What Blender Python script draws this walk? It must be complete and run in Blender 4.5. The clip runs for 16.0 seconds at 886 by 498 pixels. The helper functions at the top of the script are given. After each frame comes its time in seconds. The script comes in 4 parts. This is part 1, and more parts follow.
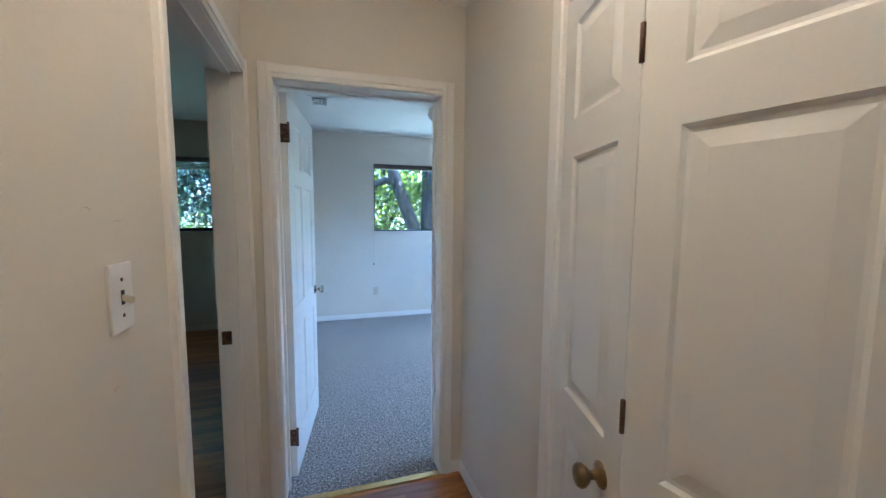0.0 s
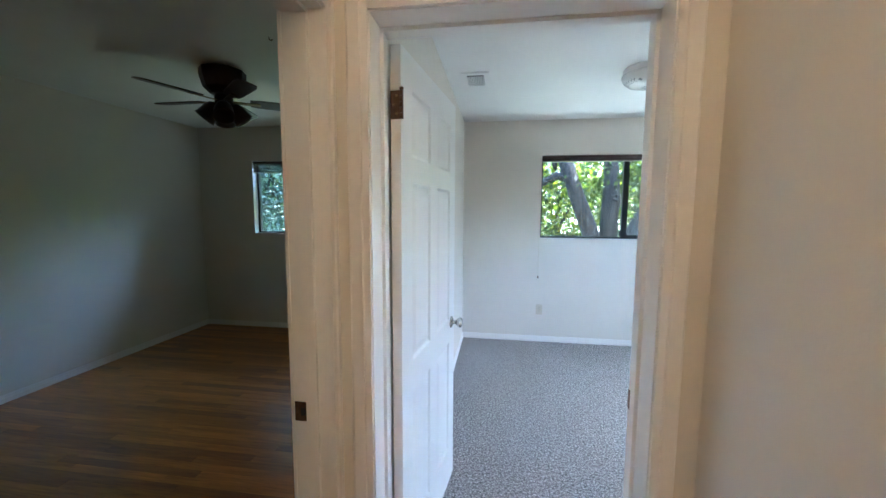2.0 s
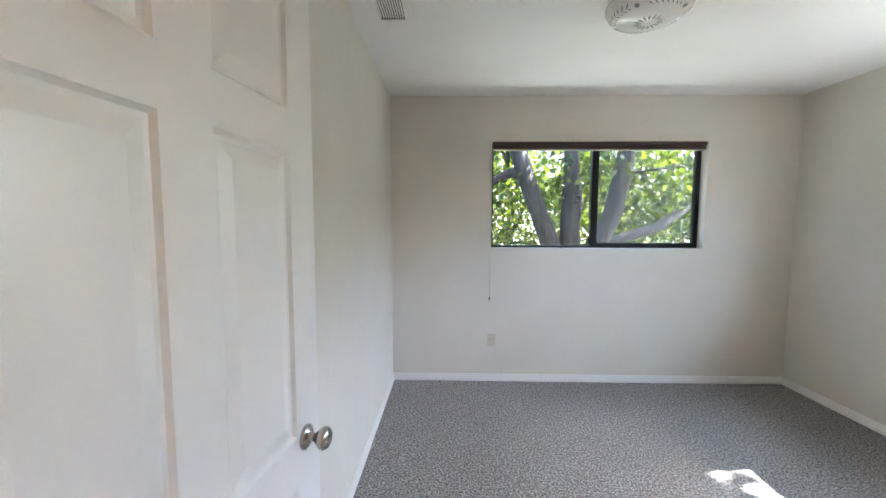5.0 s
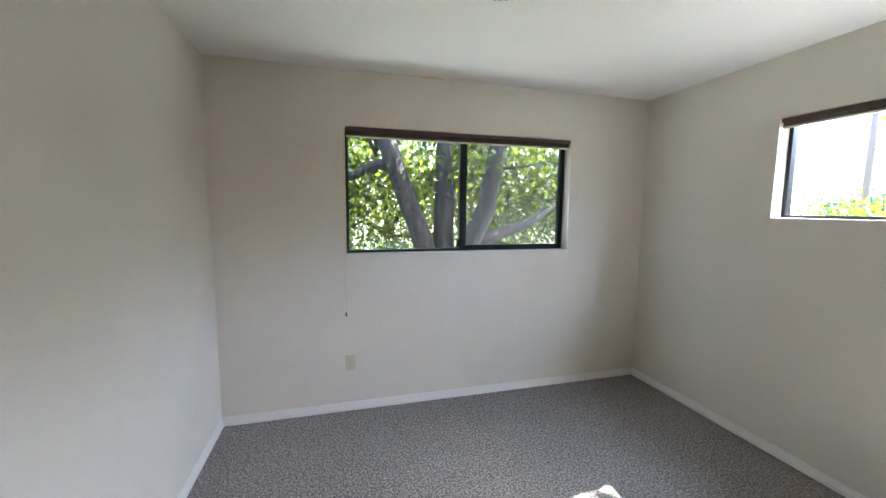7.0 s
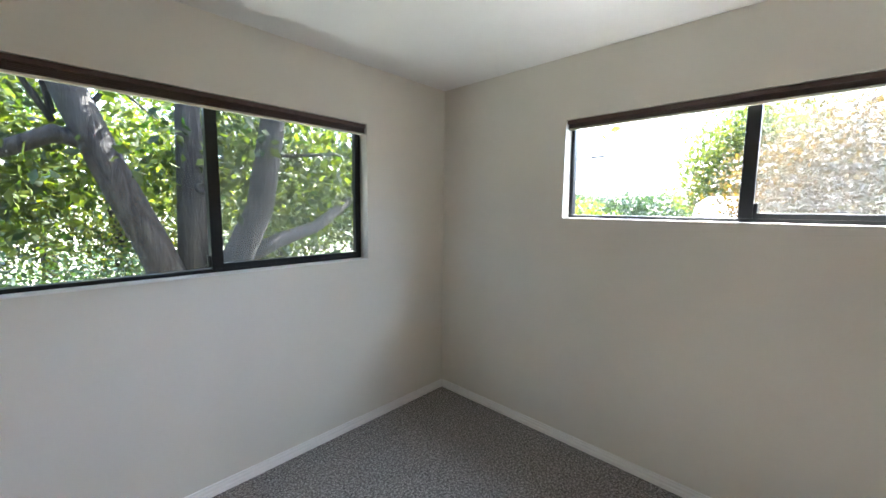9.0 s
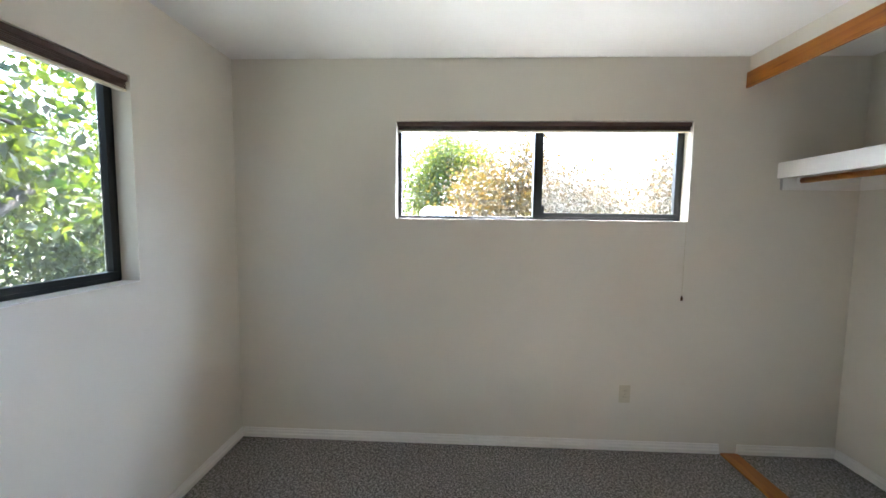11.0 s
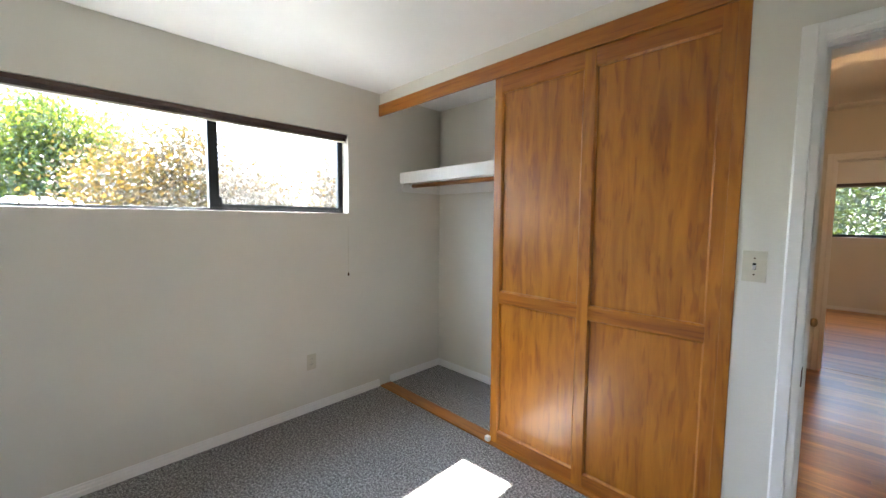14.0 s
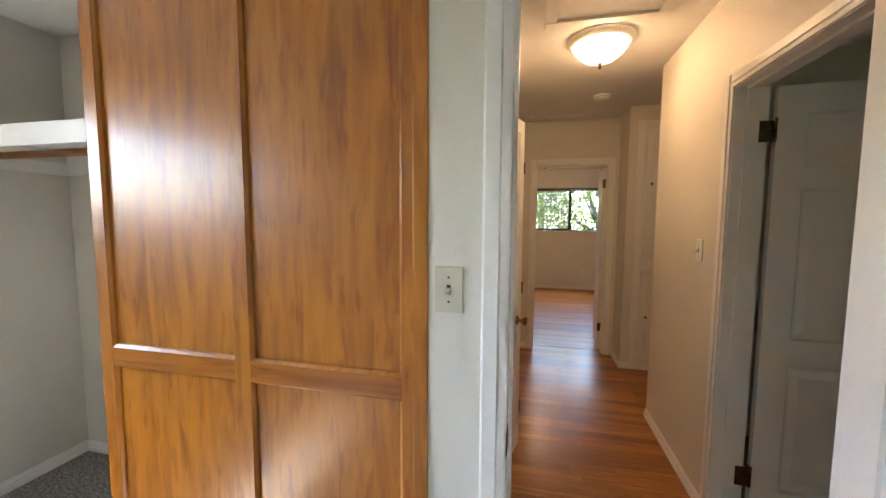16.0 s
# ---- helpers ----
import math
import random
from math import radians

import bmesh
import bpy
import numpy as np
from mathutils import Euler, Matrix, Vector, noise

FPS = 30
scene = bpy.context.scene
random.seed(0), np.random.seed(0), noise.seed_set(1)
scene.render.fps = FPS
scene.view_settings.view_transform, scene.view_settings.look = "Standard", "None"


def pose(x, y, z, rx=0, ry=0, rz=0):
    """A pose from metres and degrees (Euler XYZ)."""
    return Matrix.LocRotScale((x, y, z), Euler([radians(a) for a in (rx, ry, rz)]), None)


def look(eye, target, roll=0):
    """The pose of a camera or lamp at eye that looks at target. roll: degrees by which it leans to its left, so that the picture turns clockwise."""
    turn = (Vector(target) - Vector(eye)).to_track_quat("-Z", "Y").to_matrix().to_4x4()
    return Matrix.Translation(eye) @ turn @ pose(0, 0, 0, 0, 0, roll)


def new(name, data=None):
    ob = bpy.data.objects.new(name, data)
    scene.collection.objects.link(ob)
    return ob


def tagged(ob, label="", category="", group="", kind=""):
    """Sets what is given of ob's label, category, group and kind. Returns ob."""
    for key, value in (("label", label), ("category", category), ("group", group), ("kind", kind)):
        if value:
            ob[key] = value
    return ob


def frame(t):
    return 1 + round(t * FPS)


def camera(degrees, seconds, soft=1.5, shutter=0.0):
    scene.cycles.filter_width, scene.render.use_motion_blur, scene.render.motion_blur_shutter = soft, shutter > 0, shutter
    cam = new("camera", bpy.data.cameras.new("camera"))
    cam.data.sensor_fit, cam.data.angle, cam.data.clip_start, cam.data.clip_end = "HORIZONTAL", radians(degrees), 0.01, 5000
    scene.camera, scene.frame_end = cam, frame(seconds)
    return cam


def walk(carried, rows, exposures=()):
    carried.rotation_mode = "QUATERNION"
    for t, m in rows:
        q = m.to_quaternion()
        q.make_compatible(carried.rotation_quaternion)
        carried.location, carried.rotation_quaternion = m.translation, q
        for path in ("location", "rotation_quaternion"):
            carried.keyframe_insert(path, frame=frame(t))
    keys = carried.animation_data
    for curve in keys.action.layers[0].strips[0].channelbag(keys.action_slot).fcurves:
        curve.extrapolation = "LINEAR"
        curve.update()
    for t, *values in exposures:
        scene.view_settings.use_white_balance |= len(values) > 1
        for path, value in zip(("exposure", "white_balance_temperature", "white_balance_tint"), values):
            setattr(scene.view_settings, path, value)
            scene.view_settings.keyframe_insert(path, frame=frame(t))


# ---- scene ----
cam = camera(99.4, 16.0)
PATH = [
    (0, (0.137, -1.378, 1.417), (0.725, 0.524, 1.229), 0.4),
    (0.5, (0.147, -1.205, 1.434), (0.438, 0.764, 1.235), 0.6),
    (1, (0.14, -1.004, 1.429), (0.228, 0.984, 1.229), 0.3),
    (1.5, (0.225, -0.778, 1.461), (0.098, 1.208, 1.259), 0.2),
    (2, (0.279, -0.561, 1.465), (-0.008, 1.408, 1.263), 0.3),
    (2.5, (0.271, -0.319, 1.459), (-0.076, 1.642, 1.265), 0.2),
    (3, (0.303, -0.107, 1.493), (-0.077, 1.846, 1.289), 0.1),
    (3.2, (0.316, -0.021, 1.488), (-0.067, 1.932, 1.286), 0.0),
    (5.5, (0.423, 0.584, 1.41), (0.593, 2.571, 1.257), 0.3),
    (6, (0.485, 0.696, 1.461), (0.851, 2.654, 1.277), 0.4),
    (6.5, (0.632, 0.781, 1.503), (1.028, 2.729, 1.289), 0.4),
    (7, (0.694, 0.942, 1.505), (1.223, 2.859, 1.29), 0.6),
    (7.5, (0.751, 1.098, 1.499), (1.518, 2.934, 1.293), 0.6),
    (8, (0.853, 1.234, 1.518), (1.892, 2.929, 1.298), 0.5),
    (8.5, (0.957, 1.407, 1.502), (2.225, 2.939, 1.29), 0.6),
    (9, (1.032, 1.562, 1.523), (2.472, 2.932, 1.305), 0.6),
    (9.5, (1.0, 1.726, 1.501), (2.625, 2.873, 1.301), 0.4),
    (10, (0.929, 1.925, 1.486), (2.759, 2.713, 1.309), 0.6),
    (12.5, (0.895, 2.538, 1.424), (2.732, 1.762, 1.27), 0.3),
    (13, (0.826, 2.567, 1.415), (2.53, 1.531, 1.265), 0.1),
    (13.5, (0.75, 2.538, 1.418), (2.312, 1.298, 1.265), 0.2),
    (14, (0.678, 2.416, 1.416), (2.091, 1.009, 1.266), 0.4),
    (14.5, (0.644, 2.245, 1.413), (1.86, 0.664, 1.262), 0.4),
    (15, (0.623, 2.065, 1.415), (1.631, 0.344, 1.264), 0.4),
    (15.5, (0.66, 1.827, 1.434), (1.418, -0.017, 1.277), 0.3),
    (16, (0.649, 1.535, 1.431), (1.105, -0.406, 1.269), 0.3),
]
EXPOSURES = [(0, 5.05, 4150, 0), (1.5, 5.25, 4400, 1), (2.5, 5.42, 5250, 5), (3, 5.35, 5350, 6), (5.5, 4.98, 5800, 10), (9, 4.60, 5850, 9), (12.5, 4.90, 5850, 9), (14.5, 4.92, 5900, 9), (16, 5.12, 6050, 10)]
walk(cam, [(t, look(eye, target, roll)) for t, eye, target, roll in PATH], EXPOSURES)

# ---- light ----
SUN_WAY = Vector((-0.80, -0.06, -1.0))
world = bpy.data.worlds.new("world")
scene.world = world
world.use_nodes = True
wn = world.node_tree.nodes
sky = wn.new("ShaderNodeTexSky")
sky.sky_type, sky.sun_disc = "NISHITA", False
sky.sun_elevation, sky.sun_rotation = radians(51), radians(94)
sky.dust_density, sky.air_density = 2.0, 1.0
wn["Background"].inputs["Strength"].default_value = 0.15
world.node_tree.links.new(sky.outputs["Color"], wn["Background"].inputs["Color"])
sun = new("sun", bpy.data.lights.new("sun", "SUN"))
sun.data.energy, sun.data.angle, sun.data.color = 4.2, radians(0.6), (1.0, 0.94, 0.84)
sun.matrix_world = look((20, 2, 22), Vector((20, 2, 22)) + SUN_WAY)


def day_fill(name, centre, target, wide, high, watts, colour=(0.66, 0.82, 1.0)):
    """An added area lamp just outside a window that stands in for its daylight."""
    a = new(name, bpy.data.lights.new(name, "AREA"))
    a.data.shape, a.data.size, a.data.size_y, a.data.energy, a.data.color = "RECTANGLE", wide, high, watts, colour
    a.matrix_world = look(centre, target)


# lamps added above the openings, in place of skylight
day_fill("sky_fill_1", (1.65, 4.22, 2.33), (1.5, 2.2, 0.9), 2.6, 0.5, 0.4)
day_fill("sky_fill_2", (3.80, 1.78, 2.40), (1.2, 1.6, 0.5), 2.6, 0.5, 5.2)
day_fill("sky_fill_4", (-0.1, -7.02, 2.35), (-0.1, -5.0, 0.7), 2.6, 0.5, 2.4, (0.95, 0.97, 1.0))
# lamps added below the sills for daylight thrown up by the sunlit ground
day_fill("bounce_fill_1", (1.65, 4.30, 0.80), (1.55, 1.9, 2.2), 2.6, 0.5, 1.3, (0.96, 1.0, 0.86))
day_fill("bounce_fill_2", (4.50, 1.78, 0.90), (1.5, 1.78, 2.2), 3.2, 0.6, 1.7, (1.0, 0.98, 0.92))
day_fill("bounce_fill_3", (-1.78, 4.22, 0.86), (-2.9, 2.2, 1.6), 2.6, 0.5, 0.26, (0.94, 1.0, 0.66))


# ---- materials ----
def shader(name, rough=0.5, metal=0.0):
    m = bpy.data.materials.new(name)
    m.use_nodes = True
    b = m.node_tree.nodes["Principled BSDF"]
    b.inputs["Roughness"].default_value, b.inputs["Metallic"].default_value = rough, metal
    return m, m.node_tree.nodes, m.node_tree.links, b


def coords(n, l, scale=(1, 1, 1), per_object=False):
    """Metre coordinates, stretched; per_object shifts them by the object's own random number."""
    g, mp = n.new("ShaderNodeNewGeometry"), n.new("ShaderNodeMapping")
    mp.inputs["Scale"].default_value = scale
    l.new(g.outputs["Position"], mp.inputs["Vector"])
    if per_object:
        o, mu = n.new("ShaderNodeObjectInfo"), n.new("ShaderNodeMath")
        mu.operation, mu.inputs[1].default_value = "MULTIPLY", 40
        l.new(o.outputs["Random"], mu.inputs[0])
        l.new(mu.outputs[0], mp.inputs["Location"])
    return mp.outputs["Vector"]


def noise_tex(n, l, vec, scale, detail=3, rough=0.55, warp=0.0):
    t = n.new("ShaderNodeTexNoise")
    for k, v in (("Scale", scale), ("Detail", detail), ("Roughness", rough), ("Distortion", warp)):
        t.inputs[k].default_value = v
    l.new(vec, t.inputs["Vector"])
    return t.outputs["Fac"]


def ramp(n, l, fac, stops):
    r = n.new("ShaderNodeValToRGB")
    e = r.color_ramp.elements
    while len(e) < len(stops):
        e.new(0.5)
    for s, (p, c) in zip(e, stops):
        s.position, s.color = p, (*c, 1)
    l.new(fac, r.inputs["Fac"])
    return r.outputs["Color"]


def mixed(n, l, fac, a, b, kind="MIX"):
    m = n.new("ShaderNodeMix")
    m.data_type, m.blend_type = "RGBA", kind
    for s, v in ((m.inputs[0], fac), (m.inputs[6], a), (m.inputs[7], b)):
        if isinstance(v, (int, float)):
            s.default_value = v
        elif isinstance(v, tuple):
            s.default_value = (*v, 1)
        else:
            l.new(v, s)
    return m.outputs[2]


def bump(n, l, b, height, strength, dist=0.002):
    k = n.new("ShaderNodeBump")
    k.inputs["Strength"].default_value, k.inputs["Distance"].default_value = strength, dist
    l.new(height, k.inputs["Height"])
    l.new(k.outputs["Normal"], b.inputs["Normal"])


def paint(name, colour, rough, relief=0.15, grain=90.0, mottle=0.05):
    m, n, l, b = shader(name, rough)
    v = coords(n, l)
    dark = tuple(c * (1 - mottle) for c in colour)
    l.new(ramp(n, l, noise_tex(n, l, v, 2.2, 4), [(0.3, dark), (0.7, colour)]), b.inputs["Base Color"])
    l.new(ramp(n, l, noise_tex(n, l, v, 9, 3), [(0.3, (rough - 0.06,) * 3), (0.7, (rough + 0.06,) * 3)]), b.inputs["Roughness"])
    bump(n, l, b, noise_tex(n, l, v, grain, 3), relief, 0.003)
    return m


def plain(name, colour, rough, metal=0.0, wear=0.12):
    m, n, l, b = shader(name, rough, metal)
    v = coords(n, l)
    dark = tuple(c * (1 - wear) for c in colour)
    l.new(ramp(n, l, noise_tex(n, l, v, 35, 4), [(0.35, dark), (0.65, colour)]), b.inputs["Base Color"])
    return m


def wood(name, stops, scale, rough, per_object=False, tint=0.0, coat=0.0):
    """Figured wood: streaks along the short-scaled axis, with fine pores."""
    m, n, l, b = shader(name, rough)
    v = coords(n, l, scale, per_object)
    body = noise_tex(n, l, v, 1.0, 5, 0.6, 0.6)
    pores = noise_tex(n, l, coords(n, l, (scale[0] * 2.6, scale[1] * 2.6, scale[2] * 3.0) if scale[2] < scale[0] else tuple(s * 3.4 for s in scale), per_object), 1.0, 1, 0.5, 0.3)
    col = ramp(n, l, body, stops)
    flecks = ramp(n, l, pores, [(0.31, (0.58, 0.42, 0.30)), (0.40, (1, 1, 1))])
    col = mixed(n, l, 0.5, col, flecks, "MULTIPLY")
    if tint:
        o = n.new("ShaderNodeObjectInfo")
        col = mixed(n, l, tint, col, ramp(n, l, o.outputs["Random"], [(0, (0.5, 0.38, 0.30)), (0.5, (0.95, 0.86, 0.78)), (1, (1.45, 1.38, 1.25))]), "MULTIPLY")
    l.new(col, b.inputs["Base Color"])
    b.inputs["Coat Weight"].default_value, b.inputs["Coat Roughness"].default_value = coat, 0.2
    bump(n, l, b, pores, 0.22, 0.001)
    return m


WALL = paint("cream_wall_paint", (0.73, 0.69, 0.605), 0.55, 0.22, 70)
CEIL = paint("white_ceiling_paint", (0.84, 0.83, 0.80), 0.7, 0.25, 60)
DOORW = paint("white_door_paint", (0.80, 0.79, 0.75), 0.36, 0.06, 120, 0.04)
OAK = wood("honey_oak", [(0.22, (0.19, 0.054, 0.003)), (0.40, (0.34, 0.113, 0.005)), (0.56, (0.43, 0.156, 0.007)), (0.75, (0.50, 0.196, 0.011))], (18, 18, 2.2), 0.40, False, 0, 0.5)
OAKX = wood("honey_oak_header", [(0.25, (0.22, 0.064, 0.004)), (0.5, (0.34, 0.112, 0.007)), (0.75, (0.42, 0.152, 0.012))], (1.6, 14, 30), 0.35, False, 0, 0.3)
PLANK = wood("oak_floor_board", [(0.25, (0.20, 0.072, 0.012)), (0.5, (0.34, 0.140, 0.025)), (0.75, (0.47, 0.212, 0.044))], (3, 40, 40), 0.31, True, 0.8, 0.35)
TRIM = plain("white_gloss_trim_paint", (0.84, 0.82, 0.78), 0.38, 0, 0.025)
BLACK = plain("black_aluminium", (0.012, 0.013, 0.014), 0.4, 0.3)
BROWN = plain("brown_blind_slat", (0.085, 0.050, 0.040), 0.5)
VINYL = plain("ivory_plastic", (0.62, 0.57, 0.44), 0.35, 0, 0.05)
WHITEP = plain("white_plastic", (0.80, 0.79, 0.76), 0.3, 0, 0.04)
# near-black colour in place of the shade inside slots, holes and the duct
SLOT = plain("slot_shade", (0.02, 0.018, 0.016), 0.6)
BRONZE = plain("aged_bronze", (0.15, 0.085, 0.05), 0.38, 0.85, 0.4)
NICKEL = plain("satin_nickel", (0.52, 0.49, 0.44), 0.25, 1.0)
BRASS = plain("antique_brass", (0.30, 0.21, 0.10), 0.3, 1.0, 0.3)
GOLD = plain("brass_threshold", (0.62, 0.43, 0.16), 0.28, 1.0)
FANMET = plain("dark_fan_metal", (0.05, 0.028, 0.018), 0.35, 0.6)
FANWOOD = wood("walnut_fan_blade", [(0.3, (0.045, 0.022, 0.016)), (0.7, (0.09, 0.045, 0.03))], (20, 20, 20), 0.4)
GREYPRINT = plain("grey_print", (0.20, 0.20, 0.20), 0.5)
TYRE = plain("tyre_rubber", (0.02, 0.02, 0.02), 0.8)
CARW = plain("white_car_paint", (0.80, 0.80, 0.80), 0.2, 0, 0.02)
CARGLASS = plain("dark_car_glass", (0.03, 0.04, 0.045), 0.08)
RED = plain("dull_red_stripe", (0.35, 0.05, 0.04), 0.4)
POLE = plain("weathered_pole", (0.13, 0.10, 0.08), 0.85)
STUCCO = paint("house_stucco", (0.55, 0.50, 0.42), 0.85, 0.4, 30)


def carpet_material():
    m, n, l, b = shader("grey_cut_pile_carpet", 0.95)
    v = coords(n, l)
    flock = noise_tex(n, l, v, 88, 4, 0.75, 0.4)
    fleck = noise_tex(n, l, v, 210, 2, 0.6)
    base = ramp(n, l, flock, [(0.38, (0.060, 0.052, 0.047)), (0.49, (0.195, 0.176, 0.161)), (0.60, (0.48, 0.446, 0.418))])
    base = mixed(n, l, 0.75, base, ramp(n, l, fleck, [(0.36, (0.35, 0.33, 0.32)), (0.5, (0.95, 0.95, 0.95)), (0.64, (1.45, 1.45, 1.45))]), "MULTIPLY")
    base = mixed(n, l, 0.5, base, ramp(n, l, noise_tex(n, l, v, 2.5, 3), [(0.3, (0.8, 0.8, 0.8)), (0.7, (1, 1, 1))]), "MULTIPLY")
    l.new(base, b.inputs["Base Color"])
    b.inputs["Specular IOR Level"].default_value = 0.1
    b.inputs["Sheen Weight"].default_value = 0.25
    bump(n, l, b, flock, 0.6, 0.008)
    return m


def leaf_material(name, low, high, glow=0.45):
    m = bpy.data.materials.new(name)
    m.use_nodes = True
    n, l = m.node_tree.nodes, m.node_tree.links
    b, out = n["Principled BSDF"], n["Material Output"]
    g = n.new("ShaderNodeNewGeometry")
    col = ramp(n, l, g.outputs["Random Per Island"], [(0.0, low), (0.6, tuple((a + c) / 2 for a, c in zip(low, high))), (1.0, high)])
    l.new(col, b.inputs["Base Color"])
    b.inputs["Roughness"].default_value = 0.5
    t, mx = n.new("ShaderNodeBsdfTranslucent"), n.new("ShaderNodeMixShader")
    l.new(mixed(n, l, 1.0, col, (2.1, 2.0, 0.8), "MULTIPLY"), t.inputs["Color"])
    mx.inputs[0].default_value = glow
    l.new(b.outputs[0], mx.inputs[1])
    l.new(t.outputs[0], mx.inputs[2])
    l.new(mx.outputs[0], out.inputs["Surface"])
    return m


def pane_material(name, veil):
    """Thin glass: clear, with a mirror sheen, and for a screened sash a grey veil of fine mesh."""
    m = bpy.data.materials.new(name)
    m.use_nodes = True
    n, l = m.node_tree.nodes, m.node_tree.links
    n.remove(n["Principled BSDF"])
    clear, gloss, mesh = n.new("ShaderNodeBsdfTransparent"), n.new("ShaderNodeBsdfGlossy"), n.new("ShaderNodeBsdfDiffuse")
    gloss.inputs["Roughness"].default_value = 0.02
    mesh.inputs["Color"].default_value = (0.30, 0.30, 0.30, 1)
    fr, a, c = n.new("ShaderNodeFresnel"), n.new("ShaderNodeMixShader"), n.new("ShaderNodeMixShader")
    fr.inputs["IOR"].default_value = 1.3
    a.inputs[0].default_value = veil
    l.new(clear.outputs[0], a.inputs[1])
    l.new(mesh.outputs[0], a.inputs[2])
    l.new(fr.outputs[0], c.inputs[0])
    l.new(a.outputs[0], c.inputs[1])
    l.new(gloss.outputs[0], c.inputs[2])
    l.new(c.outputs[0], n["Material Output"].inputs["Surface"])
    return m


def glow_material(name, colour, strength):
    m, n, l, b = shader(name, 0.3)
    b.inputs["Base Color"].default_value = (0.8, 0.75, 0.65, 1)
    b.inputs["Emission Color"].default_value, b.inputs["Emission Strength"].default_value = (*colour, 1), strength
    return m


def bark_material():
    m, n, l, b = shader("grey_furrowed_bark", 0.9)
    v = coords(n, l, (22, 22, 4))
    f = noise_tex(n, l, v, 1.0, 5, 0.65, 0.8)
    l.new(ramp(n, l, f, [(0.36, (0.006, 0.005, 0.0045)), (0.5, (0.022, 0.019, 0.017)), (0.75, (0.060, 0.053, 0.048))]), b.inputs["Base Color"])
    bump(n, l, b, f, 1.0, 0.03)
    return m


def ground_material():
    m, n, l, b = shader("lawn_and_soil", 0.95)
    v = coords(n, l)
    f = noise_tex(n, l, v, 0.6, 6, 0.65)
    g = ramp(n, l, noise_tex(n, l, v, 30, 4), [(0.3, (0.03, 0.05, 0.012)), (0.7, (0.09, 0.12, 0.03))])
    s = ramp(n, l, noise_tex(n, l, v, 20, 4), [(0.3, (0.08, 0.066, 0.05)), (0.7, (0.18, 0.15, 0.115))])
    l.new(mixed(n, l, ramp(n, l, f, [(0.45, (0, 0, 0)), (0.55, (1, 1, 1))]), g, s), b.inputs["Base Color"])
    bump(n, l, b, noise_tex(n, l, v, 40, 4), 0.8, 0.03)
    return m


CARPET, BARK, SOIL = carpet_material(), bark_material(), ground_material()
CLEAR, SCREEN = pane_material("clear_glass", 0.02), pane_material("screened_glass", 0.17)
LAMPGLOW = glow_material("lit_alabaster_glass", (1.0, 0.60, 0.29), 1.25)
FROST = paint("frosted_glass", (0.80, 0.80, 0.76), 0.18, 0.02, 20)
LEAF_A = leaf_material("walnut_leaves", (0.005, 0.018, 0.003), (0.075, 0.10, 0.009))
LEAF_B = leaf_material("yellow_green_leaves", (0.012, 0.032, 0.005), (0.11, 0.122, 0.014), 0.5)
LEAF_C = leaf_material("dark_hedge_leaves", (0.006, 0.018, 0.007), (0.03, 0.055, 0.018), 0.3)
LEAF_D = leaf_material("golden_leaves", (0.022, 0.022, 0.007), (0.095, 0.056, 0.013), 0.3)
LEAF_E = leaf_material("blue_green_leaves", (0.006, 0.02, 0.012), (0.038, 0.062, 0.03), 0.3)


# ---- mesh helpers ----
def bx(bm, x0, x1, y0, y1, z0, z1, bev=0.0):
    t = bmesh.new()
    bmesh.ops.create_cube(t, size=1)
    for v in t.verts:
        v.co = Vector((x0 + (v.co.x + 0.5) * (x1 - x0), y0 + (v.co.y + 0.5) * (y1 - y0), z0 + (v.co.z + 0.5) * (z1 - z0)))
    if bev:
        bmesh.ops.bevel(t, geom=list(t.edges), offset=bev, segments=2, affect="EDGES", profile=0.6)
    tmp = bpy.data.meshes.new("tmp")
    t.to_mesh(tmp)
    t.free()
    bm.from_mesh(tmp)
    bpy.data.meshes.remove(tmp)
    return bm


def box(*a, bev=0.0):
    return bx(bmesh.new(), *a, bev=bev)


def tube(bm, points, radii, seg=12, smooth=True):
    """A tapered round limb along points."""
    rings = []
    pts = [Vector(p) for p in points]
    for i, p in enumerate(pts):
        d = (pts[min(i + 1, len(pts) - 1)] - pts[max(i - 1, 0)]).normalized()
        u = d.cross(Vector((0.3, 1, 0.2))).normalized()
        w = d.cross(u)
        rings.append([bm.verts.new(p + radii[i] * (math.cos(k * 2 * math.pi / seg) * u + math.sin(k * 2 * math.pi / seg) * w)) for k in range(seg)])
    for a, b in zip(rings, rings[1:]):
        for k in range(seg):
            bm.faces.new((a[k], a[(k + 1) % seg], b[(k + 1) % seg], b[k])).smooth = smooth
    bm.faces.new(rings[0][::-1])
    bm.faces.new(rings[-1])
    return bm


def lathe(bm, profile, seg=32, centre=(0, 0, 0), smooth=True):
    """A round body about z from (radius, height) pairs."""
    rings = []
    for r, z in profile:
        rings.append([bm.verts.new((centre[0] + r * math.cos(k * 2 * math.pi / seg), centre[1] + r * math.sin(k * 2 * math.pi / seg), centre[2] + z)) for k in range(seg)])
    for a, b in zip(rings, rings[1:]):
        for k in range(seg):
            bm.faces.new((a[k], a[(k + 1) % seg], b[(k + 1) % seg], b[k])).smooth = smooth
    bm.faces.new(rings[0][::-1])
    bm.faces.new(rings[-1])
    bmesh.ops.recalc_face_normals(bm, faces=list(bm.faces))
    return bm


